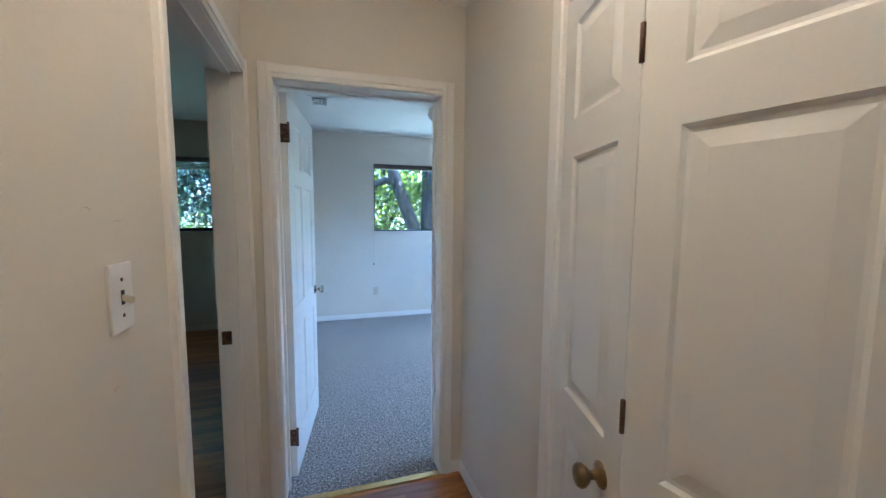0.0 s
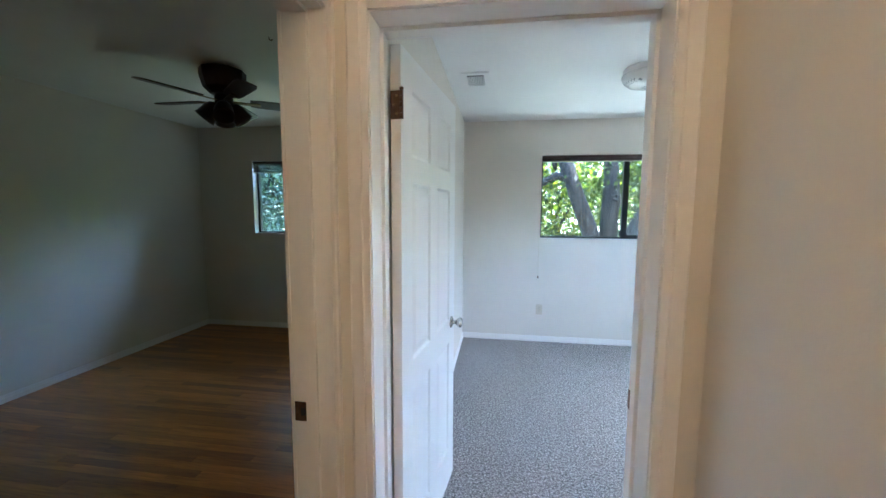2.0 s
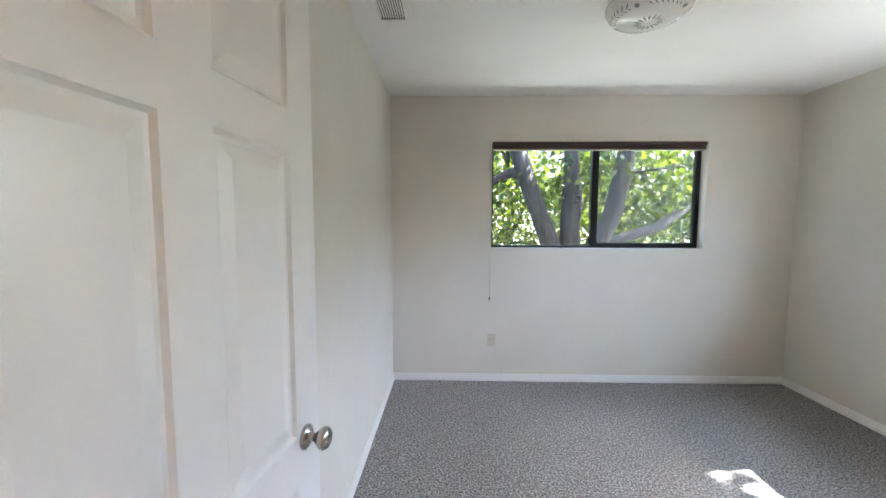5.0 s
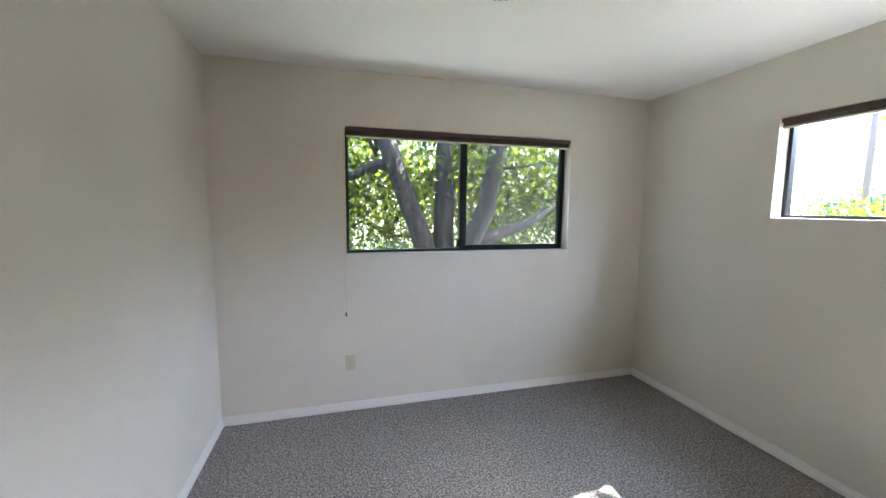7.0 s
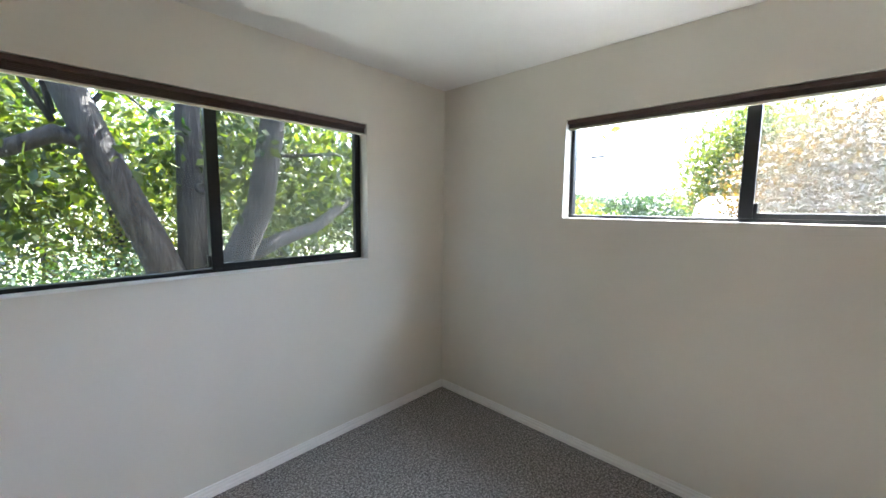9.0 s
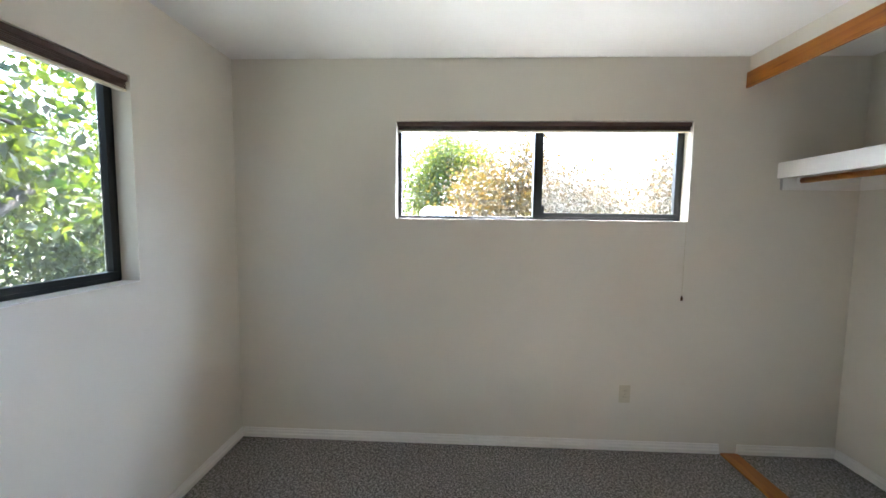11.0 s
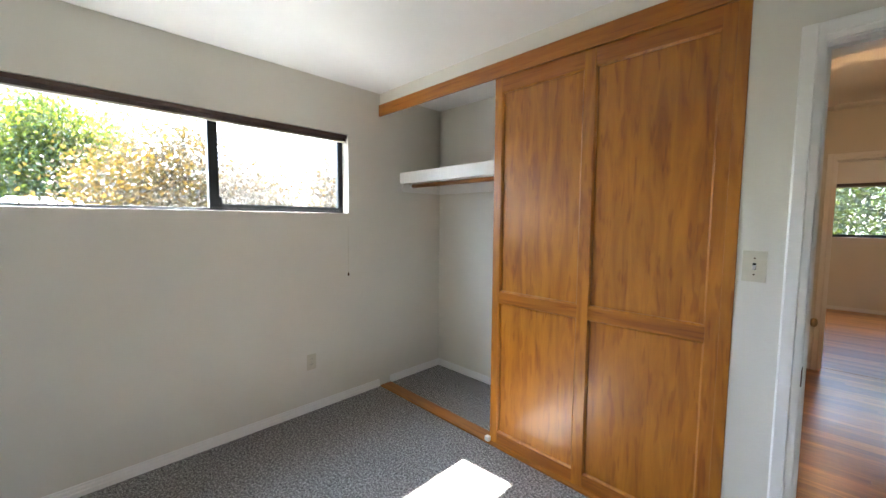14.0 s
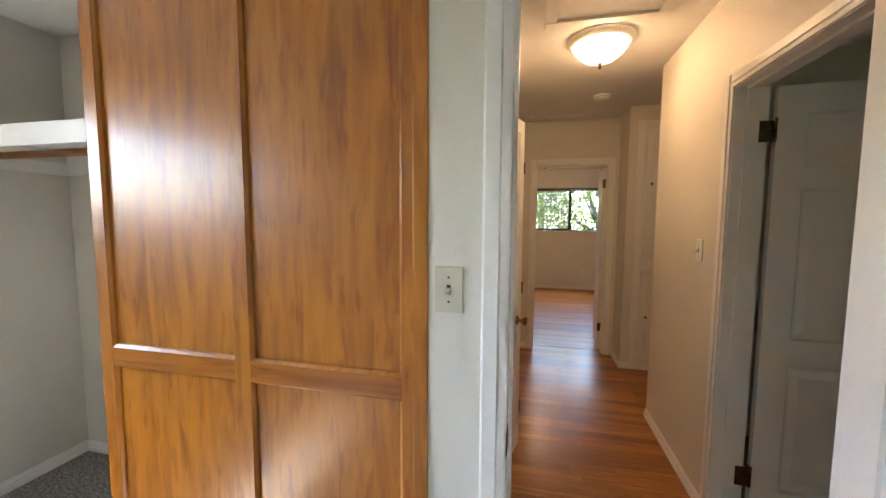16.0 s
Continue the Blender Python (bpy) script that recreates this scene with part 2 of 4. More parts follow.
def nested(bm, x0, x1, z0, z1, y, side, steps):
    """Nested rectangles on a plane of fixed y: steps are (inset, depth); side is the way out of the face."""
    rings = []
    for ins, dep in steps:
        c = ((x0 + ins, z0 + ins), (x1 - ins, z0 + ins), (x1 - ins, z1 - ins), (x0 + ins, z1 - ins))
        rings.append([bm.verts.new((a, y - side * dep, b)) for a, b in c])
    for a, b in zip(rings, rings[1:]):
        for k in range(4):
            f = (a[k], a[(k + 1) % 4], b[(k + 1) % 4], b[k])
            bm.faces.new(f if side < 0 else f[::-1])
    f = rings[-1]
    bm.faces.new(f if side < 0 else f[::-1])
    return bm


def part(name, bm, material, parent=None, label=""):
    me = bpy.data.meshes.new(name)
    bm.to_mesh(me)
    bm.free()
    me.materials.append(material)
    ob = new(name, me)
    ob.parent = parent
    return tagged(ob, label)


def thing(name, label, category, m=None, group="", kind=""):
    ob = new(name)
    ob.empty_display_size = 0.1
    ob.matrix_world = m or Matrix()
    return tagged(ob, label, category, group, kind)


def built(name, bm, material, label):
    return tagged(part(name, bm, material), label, "", "", "structure")


def wall(name, axis, a0, a1, b0, b1, z0, z1, openings, label, material=None):
    """A wall along x or y from a0 to a1, b0 to b1 thick, with openings (a0, a1, z0, z1) through it."""
    bm, at = bmesh.new(), a0
    runs = []
    for o in sorted(openings):
        runs.append((at, o[0], z0, z1))
        if o[2] > z0:
            runs.append((o[0], o[1], z0, o[2]))
        runs.append((o[0], o[1], o[3], z1))
        at = o[1]
    runs.append((at, a1, z0, z1))
    for p, q, lo, hi in runs:
        if axis == "x":
            bx(bm, p, q, b0, b1, lo, hi)
        else:
            bx(bm, b0, b1, p, q, lo, hi)
    return built(name, bm, material or WALL, label)


# ---- structure ----
H, HH = 2.44, 2.465
X0, X1, Y0, Y1 = -0.11, 3.275, 0.645, 3.695
YC = -0.12
W1 = (0.74, 2.531, 1.168, 2.068)
W2 = (0.867, 2.66, 1.465, 2.067)
WD = (-2.69, -0.87, 1.18, 2.05)
WF = (-1.03, 0.82, 1.19, 2.06)
wall("wall_north", "x", -3.56, 3.465, Y1, Y1 + 0.16, -0.1, 2.6, [W1, WD], "cream painted plaster wall with two windows")
wall("wall_east", "y", -0.26, Y1, X1, X1 + 0.16, -0.1, 2.6, [W2], "cream painted plaster wall with a high window")
wall("wall_partition", "y", 0.475, Y1, -0.315, X0, -0.1, 2.6, [], "cream painted partition wall between the bedrooms")
wall("wall_doorway", "x", X0, 0.93, 0.475, Y0, -0.1, 2.6, [(-0.095, 0.715, -0.1, 2.018)], "cream painted wall with the bedroom doorway")
wall("wall_hall_west", "y", -1.375, 0.475, -0.315, -0.195, -0.1, 2.6, [(-0.395, 0.458, -0.1, 2.018)], "cream painted hall wall with a doorway")
wall("wall_hall_east", "y", -2.65, 0.475, 0.82, 0.93, -0.1, 2.6, [(-1.21, -0.40, -0.1, 2.03)], "cream painted hall wall with a closet opening")
wall("wall_hall_end", "x", -2.6, 2.6, -2.77, -2.65, -0.1, 2.6, [(-0.128, 0.628, -0.1, 2.012)], "cream painted wall at the end of the hall")
wall("wall_closet_back", "x", 0.93, X1, -0.26, YC, -0.1, 2.6, [], "cream painted back wall of the wardrobe closet")
wall("wall_hall_closet_back", "y", -1.46, -0.23, 1.55, 1.65, -0.1, 2.6, [], "cream painted back wall of the hall closet")
wall("wall_hall_closet_side", "x", 0.93, 1.55, -1.46, -1.36, -0.1, 2.6, [], "cream painted side wall of the hall closet")
wall("wall_dark_west", "y", -1.375, Y1, -3.56, -3.40, -0.1, 2.6, [], "cream painted wall of the unlit bedroom")
wall("wall_dark_south", "x", -3.40, -0.315, -1.375, -1.255, -0.1, 2.6, [], "cream painted wall between bedroom and side passage")
wall("wall_passage_end", "y", -2.65, -1.375, -2.6, -2.48, -0.1, 2.6, [], "cream painted end wall of the side passage")
wall("wall_linen", "x", -2.48, -0.21, -2.65, -2.30, -0.1, 2.6, [(-0.92, -0.34, 0.08, 2.28)], "cream painted wall round the linen cabinet")
wall("wall_far_south", "x", -2.6, 2.6, -6.66, -6.50, -0.1, 2.6, [WF], "rosy cream painted wall with a window")
wall("wall_far_west", "y", -6.50, -2.77, -2.6, -2.44, -0.1, 2.6, [], "cream painted wall of the far room")
wall("wall_far_east", "y", -6.50, -2.77, 2.44, 2.6, -0.1, 2.6, [], "cream painted wall of the far room")
built("ceiling", box(X0, X1, YC, Y1, H, 2.6), CEIL, "white painted bedroom ceiling")
built("ceiling_hall", box(-2.48, 0.82, -2.65, 0.475, HH, 2.6), CEIL, "white painted hall ceiling")
built("ceiling_dark", box(-3.40, -0.315, -1.255, Y1, H + 0.02, 2.6), CEIL, "white painted ceiling of the unlit bedroom")
built("ceiling_far", box(-2.44, 2.44, -6.50, -2.77, H, 2.6), CEIL, "white painted ceiling of the far room")
# slab added out of view so sky and sun stay out of the rooms
built("roof_light_block", box(-3.7, 3.7, -7.1, 4.05, 2.6, 2.8), STUCCO, "unseen flat roof slab added over the house to block light")
built("floor", box(X0, X1, 0.475, Y1, -0.1, 0.0), CARPET, "grey flecked cut pile carpet")
built("floor_closet", box(0.93, X1, YC, 0.475, -0.1, 0.0), CARPET, "grey flecked carpet inside the wardrobe closet")
SUB = plain("subfloor", (0.10, 0.05, 0.02), 0.7)
floor_hall = built("floor_hall", box(-2.48, 0.82, -2.77, 0.475, -0.1, -0.016), SUB, "polished honey oak strip floor of the hall")
floor_dark = built("floor_dark", box(-3.40, -0.20, -1.255, Y1, -0.1, -0.017), SUB, "polished oak strip floor of the unlit bedroom")
floor_far = built("floor_far", box(-2.44, 2.44, -6.50, -2.77, -0.1, -0.016), SUB, "polished oak strip floor of the far room")
built("floor_hall_closet", box(0.82, 1.55, -1.36, -0.23, -0.1, -0.005), SUB, "bare floor of the hall closet")
built("ceiling_hall_closet", box(0.93, 1.55, -1.36, -0.23, H, 2.6), CEIL, "white painted closet ceiling")
# soffit above the wardrobe doors
built("soffit", box(0.93, X1, 0.48, 0.568, 2.345, H), WALL, "cream painted soffit above the wardrobe doors")


def extruded(profile, place, lo, hi):
    """A moulding: a closed profile of (u, v) pairs drawn out from lo to hi; place(u, v, s) gives the point."""
    bm = bmesh.new()
    ends = [[bm.verts.new(place(u, v, e)) for u, v in profile] for e in (lo, hi)]
    for i in range(len(profile)):
        j = (i + 1) % len(profile)
        bm.faces.new((ends[0][i], ends[0][j], ends[1][j], ends[1][i]))
    bm.faces.new(ends[0][::-1])
    bm.faces.new(ends[1])
    bmesh.ops.recalc_face_normals(bm, faces=list(bm.faces))
    return bm


BASE = ((0, 0), (0.014, 0), (0.015, 0.024), (0.010, 0.029), (0.010, 0.044), (0.006, 0.049), (0.006, 0.060), (0, 0.062))


def baseboard(axis, a0, a1, face, way, label="white painted baseboard with a stepped top"):
    """A baseboard along a wall face; way is the side (+1 or -1) that the room lies on."""
    at = (lambda u, v, e: (e, face + way * u, v)) if axis == "x" else (lambda u, v, e: (face + way * u, e, v))
    built("baseboard", extruded(BASE, at, a0, a1), TRIM, label)


baseboard("x", X0, X1, Y1, -1)
baseboard("y", 0.592, Y1 - 0.015, X1, -1)
baseboard("y", YC, 0.48, X1, -1)
baseboard("y", Y0, Y1 - 0.015, X0, 1)
baseboard("x", 0.95, X1 - 0.015, YC, 1)
baseboard("x", -3.40, -0.315, Y1, -1)
baseboard("y", -1.255, Y1 - 0.015, -3.40, 1)
baseboard("y", -1.375, -0.46, -0.195, 1)
baseboard("y", -0.325, 0.46, 0.82, -1)
baseboard("y", -2.65, -1.285, 0.82, -1)
baseboard("x", 0.68, 0.805, -2.65, 1)
baseboard("x", 0.745, 0.82, 0.475, -1)
baseboard("y", -2.63, -2.285, -0.21, 1)
baseboard("x", -0.284, -0.196, -2.30, 1)
baseboard("x", -2.44, 2.44, -6.50, 1)


# hairline scratches in the hall wall's paint
SCUFF = plain("grey_scuff", (0.56, 0.52, 0.45), 0.8)
for y, z, w, a in ((-0.62, 1.40, 0.035, 4), (-0.70, 1.42, 0.03, -6), (-0.66, 1.13, 0.02, 20)):
    sc = part("scratch", tube(bmesh.new(), [(0, -w / 2, 0), (0, -w / 6, 0.003), (0, w / 6, -0.001), (0, w / 2, 0.002)], [0.0002, 0.0007, 0.0006, 0.0002], 6), SCUFF, bpy.data.objects["wall_hall_west"])
    sc.matrix_world = pose(-0.195, y, z, a)


CASE = ((0, 0), (0, 0.010), (0.30, 0.012), (0.36, 0.017), (0.90, 0.018), (1.0, 0.014), (1.0, 0))


def casing(axis, a0, a1, top, face, way, label="white painted door casing", w=0.06):
    """Two legs and a moulded head round an opening."""
    for k in range(3):
        def at(u, v, e):
            a, z = ((a0 - 0.004 - u * w, e), (a1 + 0.004 + u * w, e), (e, top + 0.004 + u * w))[k]
            d = face + way * v
            return (a, d, z) if axis == "x" else (d, a, z)
        lo, hi = ((0, top + 0.004 + w), (0, top + 0.004 + w), (a0 - 0.0035, a1 + 0.0035))[k]
        built("trim", extruded(CASE, at, lo, hi), TRIM, label)


def jamb(axis, a0, a1, top, b0, b1, stop, th=0.018):
    """The lining of a doorway with its stop bead; a0, a1 and top are the clear opening."""
    bm = bmesh.new()
    for p, q, lo, hi in ((a0 - th, a0, 0, top + th), (a1, a1 + th, 0, top + th), (a0, a1, top, top + th)):
        bx(bm, *((p, q, b0, b1) if axis == "x" else (b0, b1, p, q)), lo, hi)
    for p, q, lo, hi in ((a0, a0 + 0.011, 0, top), (a1 - 0.011, a1, 0, top), (a0 + 0.011, a1 - 0.011, top - 0.011, top)):
        bx(bm, *((p, q, stop, stop + 0.035) if axis == "x" else (stop, stop + 0.035, p, q)), lo, hi)
    built("trim", bm, TRIM, "white painted door jamb with stop bead")


casing("x", -0.077, 0.697, 2.00, 0.475, -1)
casing("x", -0.077, 0.697, 2.00, Y0, 1)
jamb("x", -0.077, 0.697, 2.00, 0.475, Y0, 0.565)
casing("y", -0.377, 0.434, 2.00, -0.195, 1, w=0.055)
casing("y", -0.377, 0.434, 2.00, -0.315, -1, w=0.055)
jamb("y", -0.377, 0.44, 2.00, -0.315, -0.195, -0.272)
casing("x", -0.11, 0.61, 1.994, -2.65, 1)
jamb("x", -0.11, 0.61, 1.994, -2.77, -2.65, -0.0 - 2.73)
casing("y", -1.205, -0.405, 2.02, 0.82, -1, "white painted closet casing", 0.075)
# brass strip where oak meets carpet
built("threshold", box(-0.077, 0.697, 0.455, 0.495, 0.0, 0.007, bev=0.003), GOLD, "brass threshold strip between oak and carpet")


def window(name, axis, w, face, way, veil_high, label):
    """A sliding window of black aluminium in a plaster reveal. way is the outward side; veil_high screens the upper-numbered half."""
    a0, a1, z0, z1 = w
    win = thing(name, label, "window", kind="structure")

    def put(nm, a, b, d0, d1, lo, hi, mat, bev=0.0, lab=""):
        d = sorted((face + way * d0, face + way * d1))
        args = (a, b, d[0], d[1], lo, hi) if axis == "x" else (d[0], d[1], a, b, lo, hi)
        return part(nm, box(*args, bev=bev), mat, win, lab)

    mid, s = (a0 + a1) / 2, 0.022
    for nm, a, b, lo, hi in (("window_frame", a0, a1, z0, z0 + s), ("window_frame", a0, a1, z1 - s, z1), ("window_frame", a0, a0 + s, z0 + s, z1 - s), ("window_frame", a1 - s, a1, z0 + s, z1 - s)):
        put(nm, a, b, 0.085, 0.135, lo, hi, BLACK, 0.002)
    put("mullion", mid - 0.028, mid + 0.028, 0.075, 0.125, z0 + s, z1 - s, BLACK, 0.003)
    lo_a, hi_a = (mid + 0.028, a1 - s) if veil_high else (a0 + s, mid - 0.028)
    for a, b, lo, hi in ((lo_a, hi_a, z0 + s, z0 + s + 0.026), (lo_a, hi_a, z1 - s - 0.02, z1 - s), ((hi_a - 0.022, hi_a, z0 + s + 0.026, z1 - s - 0.02) if veil_high else (lo_a, lo_a + 0.022, z0 + s + 0.026, z1 - s - 0.02))):
        put("sash_rail", a, b, 0.08, 0.115, lo, hi, BLACK, 0.002)
    put("latch", mid - 0.045, mid - 0.028, 0.08, 0.10, z0 + 0.035, z0 + 0.095, BLACK, 0.003)
    for a, b, high in ((a0 + s, mid - 0.028, False), (mid + 0.028, a1 - s, True)):
        g = put("pane", a, b, 0.102, 0.105, z0 + s, z1 - s, SCREEN if high == veil_high else CLEAR)
        g.visible_shadow = False
    put("window_sill", a0, a1, 0.0, 0.085, z0 - 0.004, z0 + 0.004, TRIM, 0.002, "white painted sill")
    return win


window("window_1", "x", W1, Y1, 1, True, "black aluminium sliding window looking into a tree")
window("window_2", "y", W2, X1, 1, False, "black aluminium sliding window set high in the wall")
window("window_3", "x", WD, Y1, 1, True, "black aluminium sliding window of the unlit bedroom")
window("window_4", "x", WF, -6.50, -1, True, "black aluminium sliding window of the far room")


def blind(axis, w, face, way, drop, cord_at, cord_end, label, count=5, z_low=0.0):
    """A raised mini blind under the head of a window, with its pull cord. way is outward."""
    a0, a1, z0, z1 = w
    th = thing("window_blind", label, "blind")

    def put(nm, a, b, d0, d1, lo, hi, mat):
        d = sorted((face + way * d0, face + way * d1))
        return part(nm, box(*((a, b, d[0], d[1]) if axis == "x" else (d[0], d[1], a, b)), lo, hi, bev=0.0015), mat, th)

    put("head_rail", a0 + 0.006, a1 - 0.006, 0.004, 0.040, z1 - 0.028, z1 - 0.004, BROWN)
    step = (drop - 0.03) / count
    for k in range(count):
        z = z1 - 0.030 - k * step
        put("slat", a0 + 0.010, a1 - 0.010, 0.008 + 0.002 * (k % 2), 0.036, z - step * 0.62, z, BROWN)
    put("bottom_rail", a0 + 0.010, a1 - 0.010, 0.008, 0.034, z1 - drop - 0.010, z1 - drop, VINYL)
    if cord_at is not None:
        y = face - way * 0.006
        p = (lambda z: (cord_at, y, z)) if axis == "x" else (lambda z: (y, cord_at, z))
        part("cord", tube(bmesh.new(), [p(z1 - 0.03), p(cord_end + 0.02)], [0.0016, 0.0016], 6), VINYL, th, "thin ivory pull cord")
        part("cord_knob", tube(bmesh.new(), [p(cord_end + 0.025), p(cord_end + 0.01), p(cord_end - 0.005)], [0.003, 0.007, 0.006], 8), BRONZE, th, "small dark cord knob")


blind("x", W1, Y1, 1, 0.062, 0.730, 0.725, "brown mini blind raised under the window head")
blind("y", W2, X1, 1, 0.052, 0.878, 0.985, "dark brown mini blind raised under the window head")
blind("x", WD, Y1, 1, 0.13, None, 0, "dark mini blind half bunched under the window head", 6)
blind("x", WF, -6.50, -1, 0.06, None, 0, "tan blind raised under the window head")


# ---- doors ----
SIX = ((0.20, 0.78), (0.90, 1.555), (1.645, 1.87))
MOULD = ((0.0, 0.0), (0.008, 0.007), (0.016, 0.008), (0.045, 0.002))


def door_leaf(name, m, w, h, t, cols, rows, stile, mullion, material, steps, label, kind="", body="body", rails=None):
    """A panelled leaf from x 0 to w and y 0 to t, hinged at the origin."""
    d = thing(name, label, "door", m, "", kind)
    cw = (w - 2 * stile - (cols - 1) * mullion) / cols
    spans = [(stile + c * (cw + mullion), stile + c * (cw + mullion) + cw) for c in range(cols)]
    bm = bmesh.new()
    xs = [0.0] + [v for s in spans for v in s] + [w]
    for a, b in zip(xs[::2], xs[1::2]):
        bx(bm, a, b, 0, t, 0, h)
    zs = [0.0] + [v for r in rows for v in r] + [h]
    for a, b in spans:
        for lo, hi in zip(zs[::2], zs[1::2]):
            bx(bm, a, b, 0, t, lo, hi)
    if rails:
        bm.free()
        for a, b in zip(xs[::2], xs[1::2]):
            part("stile", box(a, b, 0, t, 0, h, bev=0.0015), material, d)
        for a, b in spans:
            for lo, hi in zip(zs[::2], zs[1::2]):
                part("rail", box(a, b, 0.001, t - 0.001, lo, hi, bev=0.0015), rails, d)
    else:
        part(body, bm, material, d)
    for a, b in spans:
        for lo, hi in rows:
            p = nested(bmesh.new(), a, b, lo, hi, 0.0, -1, steps)
            nested(p, a, b, lo, hi, t, 1, steps)
            part("panel", p, material, d)
    return d


def hinge(parent, z, x, y, turn=0.0):
    """A butt hinge with a leaf on the door's edge, screws and a knuckle."""
    bm = box(-0.002, 0.001, 0, 0.034, -0.045, 0.045, bev=0.0008)
    hb = part("hinge", bm, BRONZE, parent, "aged bronze butt hinge")
    hb.matrix_local = pose(x, y, z, 0, 0, turn)
    k = bmesh.new()
    for i in range(5):
        tube(k, [(0, 0, -0.045 + i * 0.018), (0, 0, -0.0285 + i * 0.018)], [0.0062, 0.0062], 10)
    tube(k, [(0, 0, 0.045), (0, 0, 0.049), (0, 0, 0.054)], [0.005, 0.008, 0.004], 10)
    kn = part("knuckle", k, BRONZE, hb)
    kn.matrix_local = pose(-0.004, -0.006, 0)
    for i, yy in ((-0.028, 0.012), (0.0, 0.024), (0.028, 0.012)):
        s = part("screw", tube(bmesh.new(), [(-0.0022, yy, i), (-0.0034, yy, i)], [0.0042, 0.0032], 8), BRASS, hb)


def knob(parent, x, y, z, side, material, label):
    """A rose, neck and turned knob standing out along y."""
    r = bmesh.new()
    lathe(r, [(0.030, 0), (0.030, 0.004), (0.022, 0.009), (0.011, 0.012), (0.010, 0.026), (0.018, 0.032), (0.026, 0.042), (0.027, 0.050), (0.022, 0.058), (0.008, 0.062)], 20)
    kb = part("knob", r, material, parent, label)
    kb.matrix_local = pose(x, y, z, -90 if side > 0 else 90)


bed_door = door_leaf("door_1", pose(-0.077, 0.658, 0.008, 0, 0, 83), 0.756, 1.985, 0.035, 2, SIX, 0.105, 0.10, DOORW, MOULD, "white six panel bedroom door standing open", "structure")
bed_door.matrix_world = pose(-0.077, 0.658, 0.008, 0, 0, 83) @ pose(0.004, -0.038, 0)
for z in (0.22, 1.797):
    hinge(bed_door, z, -0.001, 0.001)
knob(bed_door, 0.69, 0.0, 0.88, -1, NICKEL, "satin nickel door knob")
knob(bed_door, 0.69, 0.035, 0.88, 1, NICKEL, "satin nickel door knob")

dark_door = door_leaf("door_2", pose(-0.326, -0.377, 0.008, 0, 0, 180), 0.756, 1.985, 0.035, 2, SIX, 0.105, 0.10, DOORW, MOULD, "white six panel door open into the unlit bedroom", "structure")
dark_door.matrix_world = pose(-0.352, -0.372, 0.008, 0, 0, 178)
for z in (0.25, 1.80):
    hinge(dark_door, z, -0.002, 0.001)
for z in (0.258, 1.808):
    jl = part("hinge_leaf", box(-0.352, -0.290, -0.3768, -0.3735, z - 0.045, z + 0.045, bev=0.0008), BRONZE, dark_door, "aged bronze hinge leaf on the jamb")
    jl.matrix_local = dark_door.matrix_world.inverted()
knob(dark_door, 0.69, 0.035, 0.85, 1, NICKEL, "satin nickel door knob")
far_door = door_leaf("door_3", pose(-0.108, -2.775, 0.008, 0, 0, -96), 0.71, 1.965, 0.035, 2, SIX, 0.10, 0.09, DOORW, MOULD, "white six panel door open into the far room", "structure")
for z in (0.25, 1.80):
    hinge(far_door, z, -0.002, 0.001)

for x, y, z, rz, lab in ((-0.285, 0.439, 0.865, 0, "bronze strike plate on the door jamb"), (0.696, 0.618, 0.88, 90, "bronze strike plate on the door jamb")):
    sp = thing("strike_plate", lab, "strike plate", pose(x, y, z, 0, 0, rz))
    pl = part("plate", box(-0.028, 0.028, -0.002, 0.001, -0.03, 0.03, bev=0.001), BRONZE, sp)
    # a raised dark block drawn as the shaded latch hole
    part("latch_hole", box(-0.009, 0.009, -0.003, -0.0018, -0.012, 0.012), SLOT, sp)

# bifold hall closet
bif = thing("bifold_door", "white panelled bifold closet door, partly folded open", "door")
BROWS = ((0.20, 0.79), (0.905, 1.56), (1.66, 1.91))
for (ax, ay), (ex, ey), nm in (((0.80, -0.412), (0.702, -0.792), "leaf"), ((0.702, -0.795), (0.80, -1.19), "leaf")):
    ang = math.degrees(math.atan2(ey - ay, ex - ax))
    lf = door_leaf(nm, Matrix(), 0.393, 1.985, 0.03, 1, BROWS, 0.075, 0.0, DOORW, MOULD, "", body="leaf_frame")
    del lf["category"]
    lf.parent = bif
    lf.matrix_local = pose(ax, ay, 0.012, 0, 0, ang)
    if ey > -1:
        knob(lf, 0.315, 0.0, 0.815, -1, BRASS, "antique brass closet knob")
        for z in (0.25, 1.0, 1.72):
            part("hinge", tube(bmesh.new(), [(0.396, -0.003, z - 0.035), (0.396, -0.003, z + 0.035)], [0.005, 0.005], 8), BRONZE, lf)
built("trim", box(0.835, 0.88, -1.205, -0.405, 2.0, 2.02), TRIM, "white closet door track")

# ---- wardrobe ----
FLAT = ((0.0, 0.002), (0.008, 0.009), (0.009, 0.017), (0.010, 0.0172))
CROWS = ((0.075, 0.905), (0.970, 2.165))
for x, y, lab in ((2.103, 0.562, "honey oak panelled sliding wardrobe door, slid aside"), (2.075, 0.518, "honey oak sliding wardrobe door behind the front one")):
    cd = door_leaf("wardrobe_door", Matrix(), 1.16, 2.28, 0.034, 2, CROWS, 0.052, 0.058, OAK, FLAT, lab, rails=OAKX)
    tagged(cd, "", "wardrobe door", "sliding wardrobe doors")
    cd.matrix_world = pose(x, y, 0.012, 0, 0, 180)
built("trim", box(0.935, X1, 0.566, 0.582, 2.258, 2.348, bev=0.003), OAKX, "honey oak header over the wardrobe doors")
